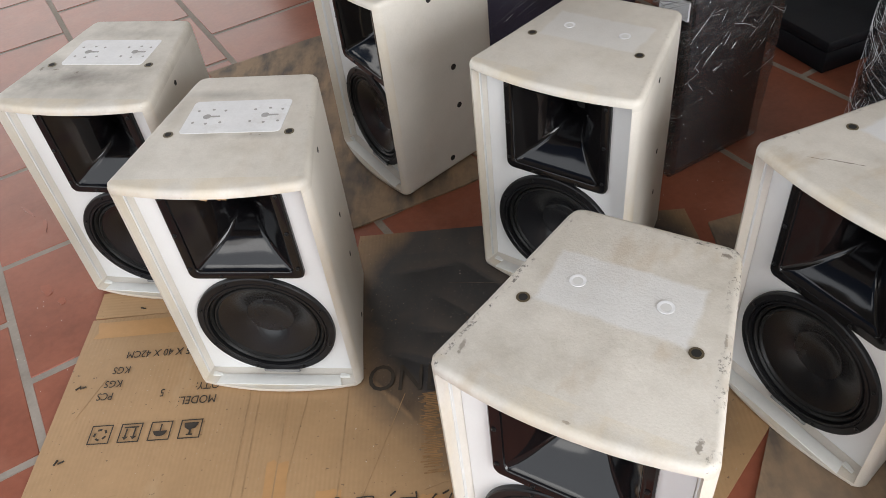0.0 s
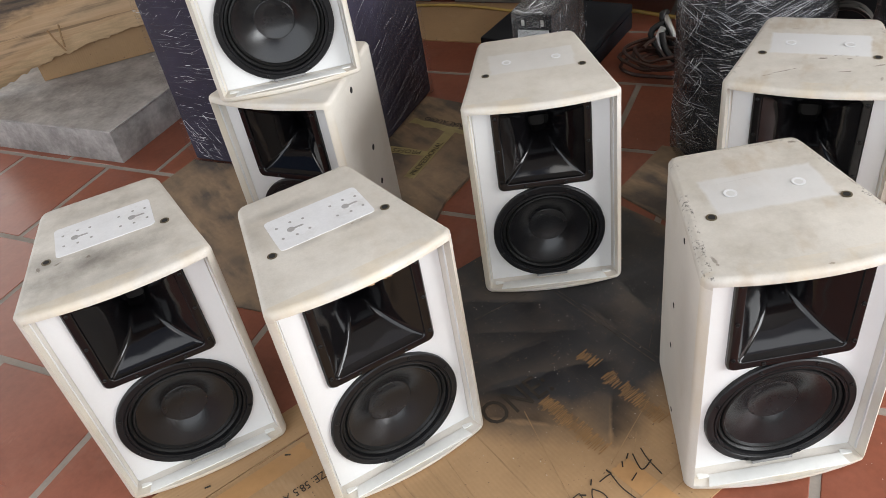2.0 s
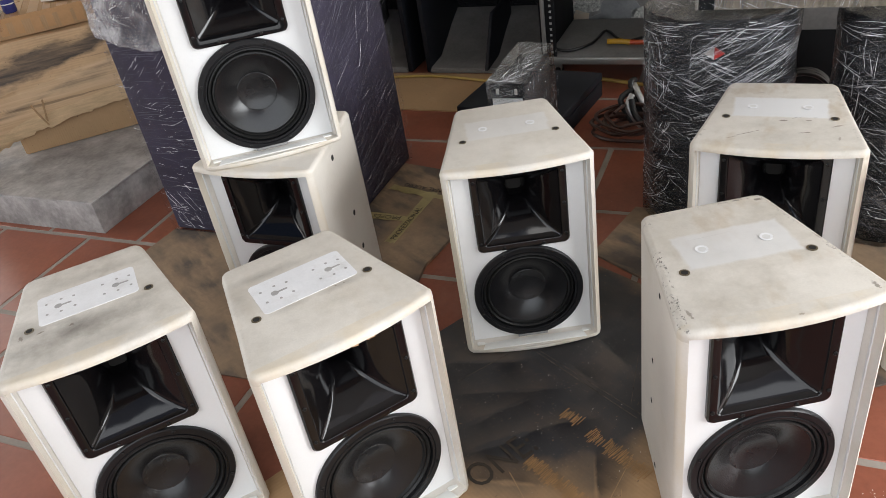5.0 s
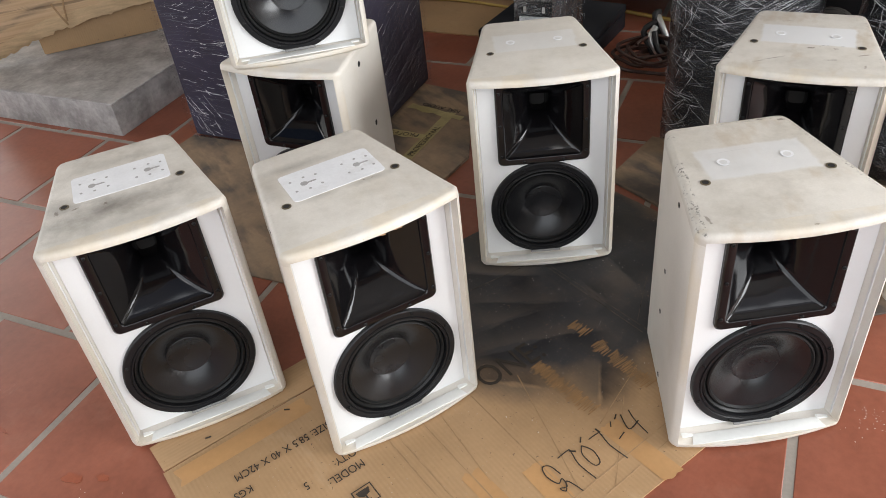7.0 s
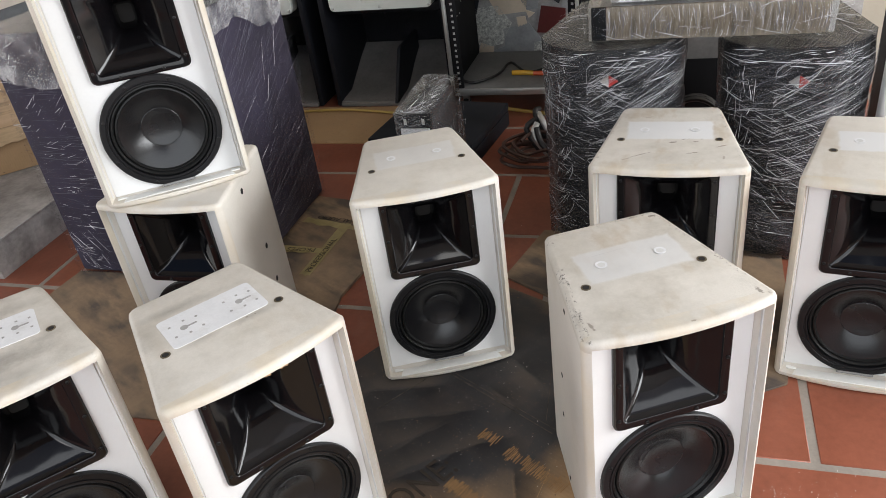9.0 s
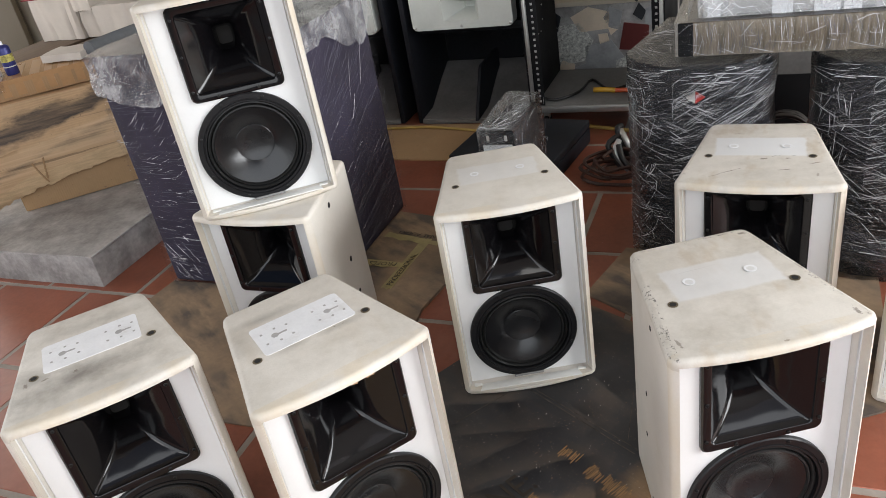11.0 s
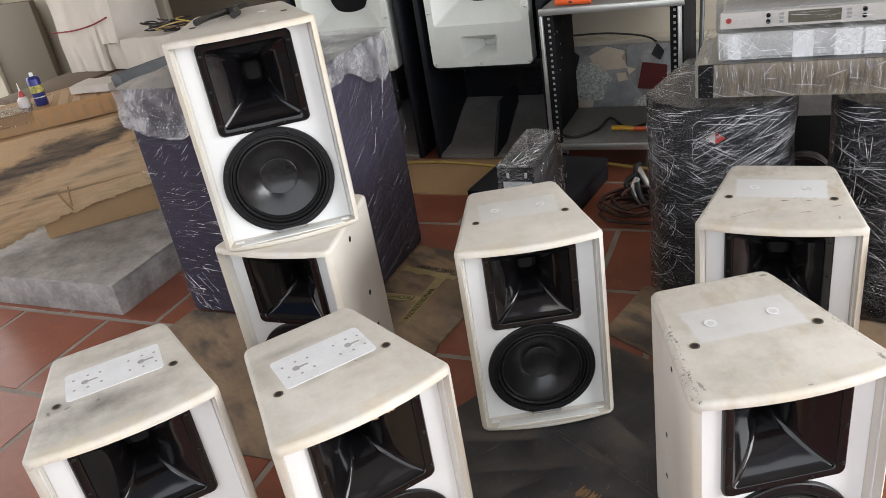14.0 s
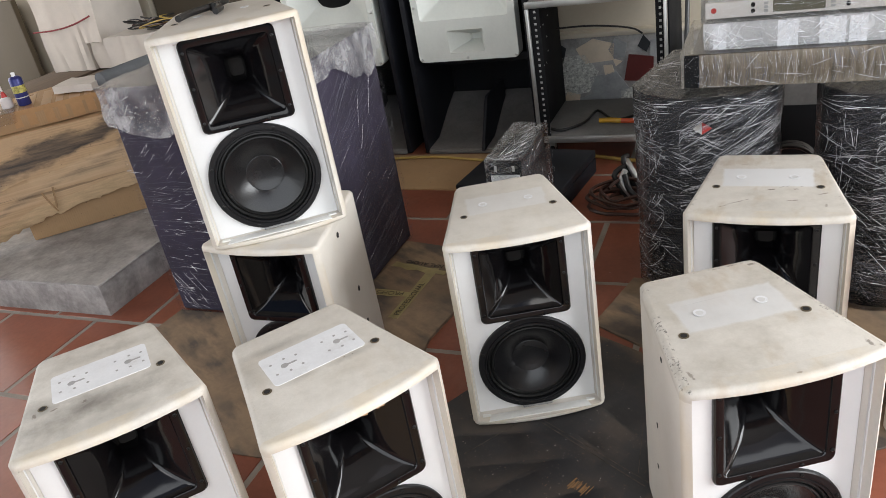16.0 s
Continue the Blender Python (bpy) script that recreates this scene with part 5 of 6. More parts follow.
part("film_wrap", film_shell(1.538, 1.885, 0.170, 0.688, 0.699, 0.765, M_FILM, 0.004, 5.3), M_FILM_DENSE, u2)
# film highlights on the grey unit, as white ridges
folds(flat((1.534, 0.688, 0.700), (0, -1, 0), (0, 0, 1), (-1, 0, 0)), [(26, (0.0, 0.52), (0.0, 0.062), (-60, -10), (0.02, 0.09), 0.0012), (26, (0.0, 0.52), (0.0, 0.062), (20, 75), (0.02, 0.09), 0.0012), (10, (0.0, 0.52), (0.01, 0.055), (-20, 60), (0.02, 0.05), 0.0045)], 35, M_GLINT, u2, 0.002)
u3 = thing("mixer_unit", room(0, 0.03, -0.016), "pale audio processor with a display, in clear film", "audio unit", "stacked rack units")
part("case", box(1.56, 1.88, 0.150, 0.684, 0.786, 0.832, 0.004), M_GREYBOX, u3)
part("front_plate", box(1.548, 1.559, 0.145, 0.688, 0.789, 0.829, 0.003), M_LIGHTFRONT, u3)
part("display", box(1.546, 1.5485, 0.420, 0.534, 0.796, 0.824, 0.001, 1), M_DISPLAY, u3)
part("power_button", lathe([(0.0065, 0), (0.0065, -0.003), (0, -0.003)], 16), M_RED, u3, "red power button", pose(1.548, 0.668, 0.810, 0, 0, -90))
for b, z in ((0.578, 0.803), (0.578, 0.818), (0.372, 0.803), (0.372, 0.818)):
    part("knob", lathe([(0.005, 0), (0.005, -0.006), (0.004, -0.008), (0, -0.008)], 16), M_RACK, u3, at=pose(1.548, b, z, 0, 0, -90))
for b in (0.549, 0.404):
    for i in range(3):
        part("button", box(1.545, 1.548, b - 0.005, b + 0.005, 0.798 + 0.009 * i, 0.804 + 0.009 * i, 0.001, 1), M_GREYBOX, u3)
part("film_wrap", film_shell(1.54, 1.885, 0.142, 0.692, 0.783, 0.860, M_FILM, 0.006, 7.3), M_FILM_THIN, u3)


# film highlights on the processor, as white ridges
folds(flat((1.536, 0.692, 0.783), (0, -1, 0), (0, 0, 1), (-1, 0, 0)), [(40, (0.0, 0.55), (0.0, 0.07), (-40, 40), (0.02, 0.10), 0.0008)], 37, M_GLINT, u3, 0.003)


# black horn-loaded cabinets with pale mouldings
def horn_cabinet(b0, b1, label):
    """Open bass horn below (fin and ramp), pale horn moulding above."""
    w, mid = b1 - b0, (b0 + b1) / 2
    cb = thing("horn_cabinet", room(2.6, mid, 0.0), label, "loudspeaker cabinet", "black horn cabinets")
    half, top, dep = w / 2, 1.35, 0.44
    for s in (-1, 1):
        part("side_panel", box(0, dep, s * half, s * (half - 0.022), 0.003, top, 0.003), M_BLACKWOOD, cb)
    part("back_panel", box(dep - 0.02, dep, -half + 0.0225, half - 0.0225, 0.003, top, 0), M_BLACKWOOD, cb)
    part("top_panel", box(0, dep, -half + 0.0225, half - 0.0225, top - 0.022, top, 0), M_BLACKWOOD, cb)
    part("bottom_board", box(-0.01, dep - 0.021, -half + 0.0225, half - 0.0225, 0.003, 0.02, 0.002), M_DUSTYWOOD, cb)
    part("ramp", prism([(0.0, 0), (0.40, 0), (0.40, 0.150), (0.30, 0.105), (0.13, 0.012), (0.0, 0.004)], -half + 0.023, half - 0.023), M_DUSTYWOOD, cb, at=pose(0, 0, 0.02) @ pose(0, 0, 0, 90, 0, 0) @ Matrix.Diagonal((1, 1, -1, 1)))
    fin = prism([(-0.028, 0), (0.36, 0.0), (0.36, 0.215), (0.115, 0.212), (0.10, 0.200)], -0.008, 0.008, 0.002, 1)
    part("fin", fin, M_BLACKWOOD, cb, "upright black fin in the bass horn", pose(0.0, -0.015, 0.0205) @ pose(0, 0, 0, 90, 0, 0))
    part("divider", box(0.12, dep - 0.021, -half + 0.0225, half - 0.0225, 0.385, 0.42, 0.002), M_BLACKWOOD, cb)
    # pale moulding with a small square port and a wide horn above
    q = bmesh.new()
    pw, z0, z1 = w - 0.108, 0.432, 1.30

    def rect(cy, cz, hw, hh, x, r=0.01):
        return [(x, cy + y, cz + z) for y, z in rounded(2 * hw, 2 * hh, r, 3)]

    outer = rect(0, (z0 + z1) / 2, pw / 2, (z1 - z0) / 2, -0.004, 0.02)
    port = rect(0.0, 0.515, 0.081, 0.048, -0.004, 0.006)
    wide = rect(0.0, 0.775, pw / 2 - 0.03, 0.165, -0.004, 0.012)
    edges, loops = [], []
    for lp in (outer, port, wide):
        vs = [q.verts.new(v) for v in lp]
        loops.append(vs)
        edges += [q.edges.new((vs[i], vs[(i + 1) % len(vs)])) for i in range(len(vs))]
    bmesh.ops.triangle_fill(q, use_beauty=True, edges=edges)

    def tunnel(loop, cy, cz, steps):
        prev = loop
        k = len(loop)
        for scale_y, scale_z, x, dy in steps:
            nxt = [q.verts.new((x, cy + dy + (v.co.y - cy) * scale_y, cz + (v.co.z - cz) * scale_z)) for v in loop]
            for i in range(k):
                q.faces.new((prev[i], prev[(i + 1) % k], nxt[(i + 1) % k], nxt[i]))
            prev = nxt
        q.faces.new(prev)

    tunnel(loops[1], 0.0, 0.515, [(0.93, 0.93, 0.01, 0), (0.3, 0.3, 0.07, -0.02), (0.28, 0.28, 0.09, -0.02)])
    tunnel(loops[2], 0.0, 0.775, [(0.96, 0.94, 0.012, 0), (0.55, 0.5, 0.08, 0), (0.25, 0.32, 0.10, 0)])
    rim = [q.verts.new((0.06, v.co.y, v.co.z)) for v in loops[0]]
    for i in range(len(rim)):
        q.faces.new((loops[0][i], loops[0][(i + 1) % len(rim)], rim[(i + 1) % len(rim)], rim[i]))
    mo = part("horn_moulding", q, M_PANEL, cb, "pale grey moulded horn panel")
    part("driver_cone", lathe([(0.10, 0.0), (0.10, -0.012), (0.03, -0.05), (0.0, -0.055)], 32), M_RACK, cb, "dark phase plug of the pale horn", pose(0.098, 0, 0.775, 0, 0, -90))
    for y in (-pw / 2 + 0.012, 0.0, pw / 2 - 0.012):
        for z in (z0 + 0.012, 0.67, 0.98):
            if y == 0 and z != z0 + 0.012:
                continue
            part("bolt", lathe([(0.0065, 0), (0.0065, -0.003), (0.003, -0.005), (0, -0.005)], 12), M_STEEL, mo, at=pose(-0.004, y, z, 0, 0, -90))
    return cb


horn_cabinet(1.480, 2.045, "black horn cabinet with a pale horn panel, on the tiles")
horn_cabinet(2.118, 2.683, "black horn cabinet with a pale horn panel, behind the violet cabinet")

# open rack on castors
rk = thing("equipment_rack", room(0, 0.035, -0.018), "open black equipment rack with aluminium edges, on castors", "rack")
part("base_shelf", box(2.474, 2.93, 0.878, 1.412, 0.118, 0.140, 0.003), M_GREYSHELF, rk)
part("edge_trim", box(2.462, 2.4735, 0.872, 1.418, 0.112, 0.140, 0.003), M_STEEL, rk, "bare aluminium edge")
part("top_shelf", box(2.474, 2.93, 0.878, 1.412, 0.672, 0.692, 0.003), M_GREYSHELF, rk)
part("edge_trim", box(2.462, 2.4735, 0.872, 1.418, 0.668, 0.694, 0.003), M_STEEL, rk, "bare aluminium edge")
for b, s in ((1.40, 1), (0.89, -1)):
    part("side_panel", box(2.50, 2.93, b + 0.004 * s, b + 0.012 * s, 0.1405, 0.6715, 0.001), M_RACK, rk)
    part("edge_trim", box(2.462, 2.478, b - 0.002 + 0.006 * s, b + 0.012 + 0.006 * s, 0.1405, 0.6675, 0.003), M_STEEL, rk, "bare aluminium edge")
    post = part("rack_rail", box(2.476, 2.484, b - 0.034 * (s > 0) - 0.001, b + 0.034 * (s < 0) + 0.001, 0.1405, 0.6715, 0.001), M_RACK, rk)
    for i in range(22):
        part("rail_hole", box(2.4745, 2.4757, b - 0.018 * s - 0.0045, b - 0.018 * s + 0.0045, 0.155 + 0.0235 * i, 0.164 + 0.0235 * i, 0), M_GREYHOLE if i % 4 else M_STEEL, post)
    cs = part("castor", box(2.50, 2.53, b - 0.03 * s - 0.012, b - 0.03 * s + 0.012, 0.07, 0.1175, 0.003), M_STEEL, rk)
    part("wheel", lathe([(0.0, -0.011), (0.03, -0.011), (0.035, -0.006), (0.035, 0.006), (0.03, 0.011), (0.0, 0.011)], 24), M_RUBBER, cs, at=pose(2.515, b - 0.03 * s, 0.0545))
    cs = part("castor", box(2.86, 2.89, b - 0.03 * s - 0.012, b - 0.03 * s + 0.012, 0.07, 0.1175, 0.003), M_STEEL, rk)
    part("wheel", lathe([(0.0, -0.011), (0.03, -0.011), (0.035, -0.006), (0.035, 0.006), (0.03, 0.011), (0.0, 0.011)], 24), M_RUBBER, cs, at=pose(2.875, b - 0.03 * s, 0.0545))

for a, z in ((2.62, 0.56), (2.66, 0.56), (2.70, 0.50), (2.70, 0.44), (2.66, 0.40), (2.62, 0.40), (2.59, 0.46), (2.59, 0.52), (2.74, 0.58)):
    part("rivet", lathe([(0.0035, 0), (0.003, 0.0015), (0, 0.002)], 10), M_STEEL, rk, at=pose(a, 1.4035, z, 180, 0, 0))

# crazy-paved stone dado and ledge on the back wall
dado = thing("dado", room(0, 0.04, -0.018), "crazy paving of terrazzo and stone offcuts under a ledge", "wall cladding", kind="structure")
part("bed", box(3.02, 3.049, -0.2, 2.9, 0.018, 0.41, 0.002), M_CONCRETE, dado)
part("ledge", box(2.985, 3.049, -0.2, 2.9, 0.4105, 0.432, 0.004), M_CREAM, dado)
STONES = [mat("terrazzo_piece", (0.56, 0.56, 0.52), 0.4, vary=0.6, scale=90, fine=160, bump=0.05), mat("cream_marble_piece", (0.76, 0.64, 0.50), 0.35, vary=0.1), mat("dark_red_tile_piece", (0.12, 0.022, 0.02), 0.35, vary=0.15), mat("grey_slate_piece", (0.33, 0.335, 0.34), 0.4, vary=0.2, scale=14), mat("black_stone_piece", (0.02, 0.022, 0.026), 0.35, vary=0.2)]
for b, z, w, h, k, which, turn in ((1.40, 0.235, 0.115, 0.105, 6, 0, 10), (1.29, 0.335, 0.10, 0.062, 5, 1, 25), (1.10, 0.245, 0.085, 0.085, 4, 2, 40), (1.25, 0.165, 0.10, 0.085, 5, 3, 0), (1.19, 0.345, 0.045, 0.05, 5, 3, 30), (1.20, 0.285, 0.026, 0.022, 3, 1, 10), (1.24, 0.25, 0.03, 0.03, 4, 1, 55), (1.47, 0.34, 0.045, 0.055, 5, 4, 15), (1.00, 0.335, 0.06, 0.06, 5, 3, 0), (1.075, 0.36, 0.03, 0.04, 4, 4, 10), (1.42, 0.11, 0.05, 0.05, 4, 1, 30), (1.33, 0.09, 0.06, 0.05, 5, 3, 0), (0.97, 0.20, 0.06, 0.07, 5, 0, 20), (1.02, 0.11, 0.06, 0.06, 5, 3, 50), (1.14, 0.12, 0.06, 0.045, 5, 0, 5), (0.86, 0.28, 0.07, 0.09, 6, 3, 0), (0.86, 0.13, 0.08, 0.06, 5, 0, 0), (1.56, 0.25, 0.06, 0.09, 5, 3, 0)):
    pts = [(w * math.cos(radians(turn + 360 * c / k + 9 * math.sin(c * 5 + b * 40))), h * math.sin(radians(turn + 360 * c / k + 9 * math.sin(c * 5 + b * 40)))) for c in range(k)]
    part("stone_piece", prism(pts, 0, 0.004 + 0.002 * (which == 2)), STONES[which], dado, at=pose(3.0195, b - 0.03, z) @ pose(0, 0, 0, 90, 0, -90), smooth=False)


# ---- pile on the platform ----
LOW = room(0, 0.012, -0.032)


PILE = room(1.753, 3.002, 0, 43.7)       # the pile stands askew: its own axes from the foot of its front corner


def sag(b):
    return 0.11 * max(0.0, min(1.0, b / 0.36)) * 0.4 + 0.28 * max(0.0, b - 0.36)


def sheet_over(profile, b0, b1, seed, torn, steps=60):
    """A board bent over the pile's front to (depth, height) pairs, its lower lip torn, sagging to one end."""
    q = bmesh.new()
    rows = []
    for s in range(steps + 1):
        b = b0 + (b1 - b0) * s / steps
        row = []
        for kk, (a, z, th) in enumerate(profile):
            p = Vector((a * 5 + seed, b * 5, seed + kk * 0.35))
            da = 0.016 * noise.noise(p * 0.8) + 0.005 * noise.noise(p * 3.5)
            dz = 0.008 * noise.noise(p * 1.1) - sag(b) * max(0.0, min(1.0, (0.56 - z) / 0.22))
            if kk == 0:
                dz += torn * (noise.noise(p * 2.3) + 0.55 * noise.noise(p * 9) + 0.35 * noise.noise(p * 23))
            row.append((q.verts.new((a + da, b, z + dz)), q.verts.new((a + da + th * 0.9, b, z + dz - th * 0.4))))
        rows.append(row)
    for r0, r1 in zip(rows, rows[1:]):
        for (t0, u0), (t1, u1), (t2, u2), (t3, u3) in zip(r0, r0[1:], r1, r1[1:]):
            q.faces.new((t0, t1, t3, t2))
            q.faces.new((u0, u2, u3, u1))
        q.faces.new((r0[0][0], r1[0][0], r1[0][1], r0[0][1]))
        q.faces.new((r0[-1][0], r0[-1][1], r1[-1][1], r1[-1][0]))
    for r in (rows[0], rows[-1]):
        for (t0, u0), (t1, u1) in zip(r, r[1:]):
            q.faces.new((t0, u0, u1, t1))
    return q


solid("cardboard_box", box(-0.045, 0.50, -0.30, 0.42, 0.127, 0.287, 0.006), M_CARD, PILE, "closed brown carton under a pile of flattened ones", "cardboard box")
M_PILE = mat("sprayed_pile_cardboard", (0.52, 0.345, 0.19), 0.7, vary=0.12, scale=4, fine=90, bump=0.3)
corrugate(M_PILE, "Z", 0.25)


def pile_spray(n, l, tc, sep):
    wob = noise_mask(n, l, tc, 5, 0.25, 0.75, 6, stretch=(1, 0.55, 1.6))
    lean = math_node(n, l, "MULTIPLY_ADD", sep.outputs["Y"], 0.27, sep.outputs["Z"])

    def band(mid, half, gain):
        off = math_node(n, l, "ABSOLUTE", math_node(n, l, "SUBTRACT", lean, math_node(n, l, "MULTIPLY_ADD", wob, 0.11, mid - 0.055)))
        return math_node(n, l, "MULTIPLY", math_node(n, l, "SUBTRACT", 1.0, math_node(n, l, "DIVIDE", off, half)), gain, clamp=True)

    fine = noise_mask(n, l, tc, 9, 0.25, 0.55, 6, stretch=(1, 0.35, 3.5))
    both = math_node(n, l, "MAXIMUM", band(0.525, 0.055, 2.0), band(0.415, 0.024, 1.0))
    return math_node(n, l, "MULTIPLY", both, math_node(n, l, "MULTIPLY_ADD", fine, 0.5, 0.42), clamp=True)


overlay(M_PILE, pile_spray, (0.022, 0.022, 0.025))


def pile_layers(n, l, tc, sep):
    """Stacked layers show as fine level lines, paler where the paper is torn off."""
    low = math_node(n, l, "DIVIDE", math_node(n, l, "SUBTRACT", math_node(n, l, "MULTIPLY_ADD", sep.outputs["Y"], -0.12, 0.435), sep.outputs["Z"]), 0.012, clamp=True)
    lines = noise_mask(n, l, tc, 8, 0.30, 0.62, 5, stretch=(1, 0.25, 8))
    return math_node(n, l, "MULTIPLY", low, math_node(n, l, "MULTIPLY_ADD", lines, 0.75, 0.15), clamp=True)


def pile_seams(n, l, tc, sep):
    lines = noise_mask(n, l, tc, 7, 0.60, 0.66, 4, stretch=(1, 0.22, 9), shift=(3, 1, 0))
    return math_node(n, l, "MULTIPLY", lines, 0.6, clamp=True)


overlay(M_PILE, pile_layers, (0.66, 0.47, 0.29))
overlay(M_PILE, pile_seams, (0.13, 0.08, 0.045))
rl = random.Random(3)
for i in range(9):
    z = 0.289 + 0.029 * i
    q = box(-0.02 + rl.uniform(-0.012, 0.012), 0.30, -0.33, 0.57 + rl.uniform(-0.05, 0.08), z, z + 0.026, 0)
    bmesh.ops.subdivide_edges(q, edges=[e for e in q.edges if abs(e.verts[0].co.z - e.verts[1].co.z) < 1e-6], cuts=14, use_grid_fill=True)
    for v in q.verts:
        p = v.co * 7 + Vector((i * 2.3, 0, 0))
        v.co.x += 0.01 * noise.noise(p * 3)
        v.co.y += 0.02 * noise.noise(p * 3)
        v.co.z -= sag(v.co.y) * max(0.0, min(1.0, (0.56 - z) / 0.22)) * (0.55 if v.co.y < 0.49 else 0.8) * (i + 1) / 9
    solid("flat_carton", q, M_CARD_EDGE if i % 2 else M_CARD, PILE, "worn flattened brown carton with torn edges", "cardboard", "pile of flattened cartons")
solid("flat_carton", sheet_over([(-0.050, 0.262, 0.004), (-0.062, 0.33, 0.004), (-0.066, 0.40, 0.004), (-0.05, 0.46, 0.004)], -0.33, 0.62, 7.7, 0.012), M_CARD_EDGE, PILE, "worn flattened brown carton with torn edges", "cardboard", "pile of flattened cartons")
solid("flat_carton", sheet_over([(-0.060, 0.270, 0.004), (-0.076, 0.34, 0.004), (-0.084, 0.405, 0.004), (-0.07, 0.47, 0.004)], -0.33, 0.66, 2.9, 0.010), M_CARD, PILE, "worn flattened brown carton with torn edges", "cardboard", "pile of flattened cartons")
bent = solid("flat_carton", sheet_over([(-0.074, 0.276, 0.005), (-0.090, 0.325, 0.005), (-0.102, 0.395, 0.005), (-0.104, 0.42, 0.005), (-0.092, 0.435, 0.005), (-0.088, 0.47, 0.005), (-0.078, 0.51, 0.005), (-0.060, 0.557, 0.005), (-0.02, 0.562, 0.005)], -0.33, 0.70, 4.7, 0.012), M_PILE, PILE, "bent brown carton with black overspray sagging over the pile", "cardboard", "pile of flattened cartons")
part("torn_lip", sheet_over([(-0.080, 0.262, 0.006), (-0.093, 0.292, 0.006), (-0.097, 0.318, 0.006)], -0.33, 0.70, 4.9, 0.016, 90), M_CARD_EDGE, bent, "pale torn paper edge")
for k, (b0, z0, b1, z1) in enumerate(((0.315, 0.335, 0.285, 0.245), (0.27, 0.345, 0.283, 0.26))):
    part("loose_strip", tube([(-0.122, b0, z0), (-0.128, (b0 + b1) / 2, (z0 + z1) / 2), (-0.118, b1, z1)], 0.0035, 6), M_CARD, bent, "twisted strip of torn board")
tc_box = thing("taped_carton", PILE, "large taped brown carton on top of the pile", "cardboard box")
part("carton_body", prism([(-0.048, -0.36), (0.29, -0.36), (0.29, 0.16), (0.13, 0.66), (-0.048, 0.66)], 0.564, 0.640, 0.005), M_CARD, tc_box)
rt2 = random.Random(12)
b = -0.30
while b < 0.30:
    w = rt2.uniform(0.026, 0.042)
    part("tape", box(-0.049, 0.22, b, b + w, 0.6403, 0.6409, 0), M_TAPE, tc_box)
    part("tape", box(-0.0496, -0.0486, b, b + w + rt2.uniform(-0.004, 0.004), 0.575 + rt2.uniform(-0.006, 0.006), 0.640, 0), M_TAPE, tc_box)
    b += w + rt2.uniform(0.014, 0.030)
part("tape", box(-0.0506, -0.0498, -0.34, 0.30, 0.622, 0.6395, 0), M_TAPE, tc_box)
part("film_wrap", film_shell(-0.056, 0.10, 0.30, 0.655, 0.60, 0.643, None, 0.006, 6.6), M_FILM, tc_box, "crumpled clear film over the end of the carton")
ZT = 0.674

can = thing("spray_can", room(1.592, 3.213, ZT - 0.032), "dark blue printed spray can with a white nozzle", "spray can")
part("can_body", lathe([(0, 0), (0.022, 0), (0.024, 0.004), (0.024, 0.10), (0.020, 0.108), (0.012, 0.112), (0, 0.112)], 28, axis="z"), M_BLUECAN, can)
part("printed_band", lathe([(0.0243, 0.050), (0.0243, 0.078)], 28, axis="z"), M_CANPRINT, can, "pale yellow printed band")
part("printed_bar", lathe([(0.0243, 0.030), (0.0243, 0.034)], 28, axis="z"), M_GREYBOX, can)
part("nozzle", lathe([(0, 0.112), (0.007, 0.112), (0.007, 0.126), (0, 0.128)], 16, axis="z"), M_PAPER, can)
gl = thing("glue_bottle", room(1.563, 3.272, ZT - 0.032), "small clear glue bottle with a red cap", "bottle")
part("bottle_body", lathe([(0, 0), (0.02, 0), (0.022, 0.004), (0.022, 0.032), (0.012, 0.042), (0, 0.042)], 24, axis="z"), M_GLUE, gl)
part("cap", lathe([(0.011, 0.042), (0.008, 0.056), (0.004, 0.064), (0, 0.064)], 18, axis="z"), M_RED, gl)
part("spout", lathe([(0.004, 0.064), (0.0015, 0.095), (0, 0.095)], 10, axis="z"), M_GLUE, gl)

# planks and packing foam behind the pile
for i in range(4):
    solid("plank", box(2.10, 2.98, 2.75 + 0.36 * i, 3.08 + 0.36 * i, 0.52 + 0.006 * (i % 2), 0.548 + 0.006 * (i % 2), 0.003), M_WOOD, LOW, "weathered plank of a low bench behind the cartons", "plank", "bench planks")
for b in (2.85, 4.05):
    solid("bench_trestle", box(2.15, 2.95, b - 0.03, b + 0.03, 0.159, 0.519, 0.004), M_WOOD, LOW, "weathered wooden trestle under the planks", "trestle", "bench trestles")


def foam_block(a0, a1, b0, b1, z0, z1, seed, label, turn=0.0):
    q = box(a0, a1, b0, b1, z0, z1, 0)
    bmesh.ops.subdivide_edges(q, edges=q.edges[:], cuts=14, use_grid_fill=True)
    for v in q.verts:
        p = v.co * 8 + Vector((seed, 0, 0))
        d = Vector((noise.noise(p), noise.noise(p + Vector((9, 0, 0))), 0.4 * noise.noise(p + Vector((0, 9, 0)))))
        v.co += d * 0.012 + Vector((0.018, 0.006, 0)) * noise.noise(Vector((v.co.x * 3, v.co.y * 26, v.co.z * 3 + seed)))
        if v.co.z < z0:
            v.co.z = z0
    bmesh.ops.rotate(q, cent=Vector(((a0 + a1) / 2, (b0 + b1) / 2, 0)), matrix=Matrix.Rotation(radians(turn), 3, "Z"), verts=q.verts)
    return solid("foam_block", q, M_EPS, LOW, label, "packing foam", "packing foam pieces")


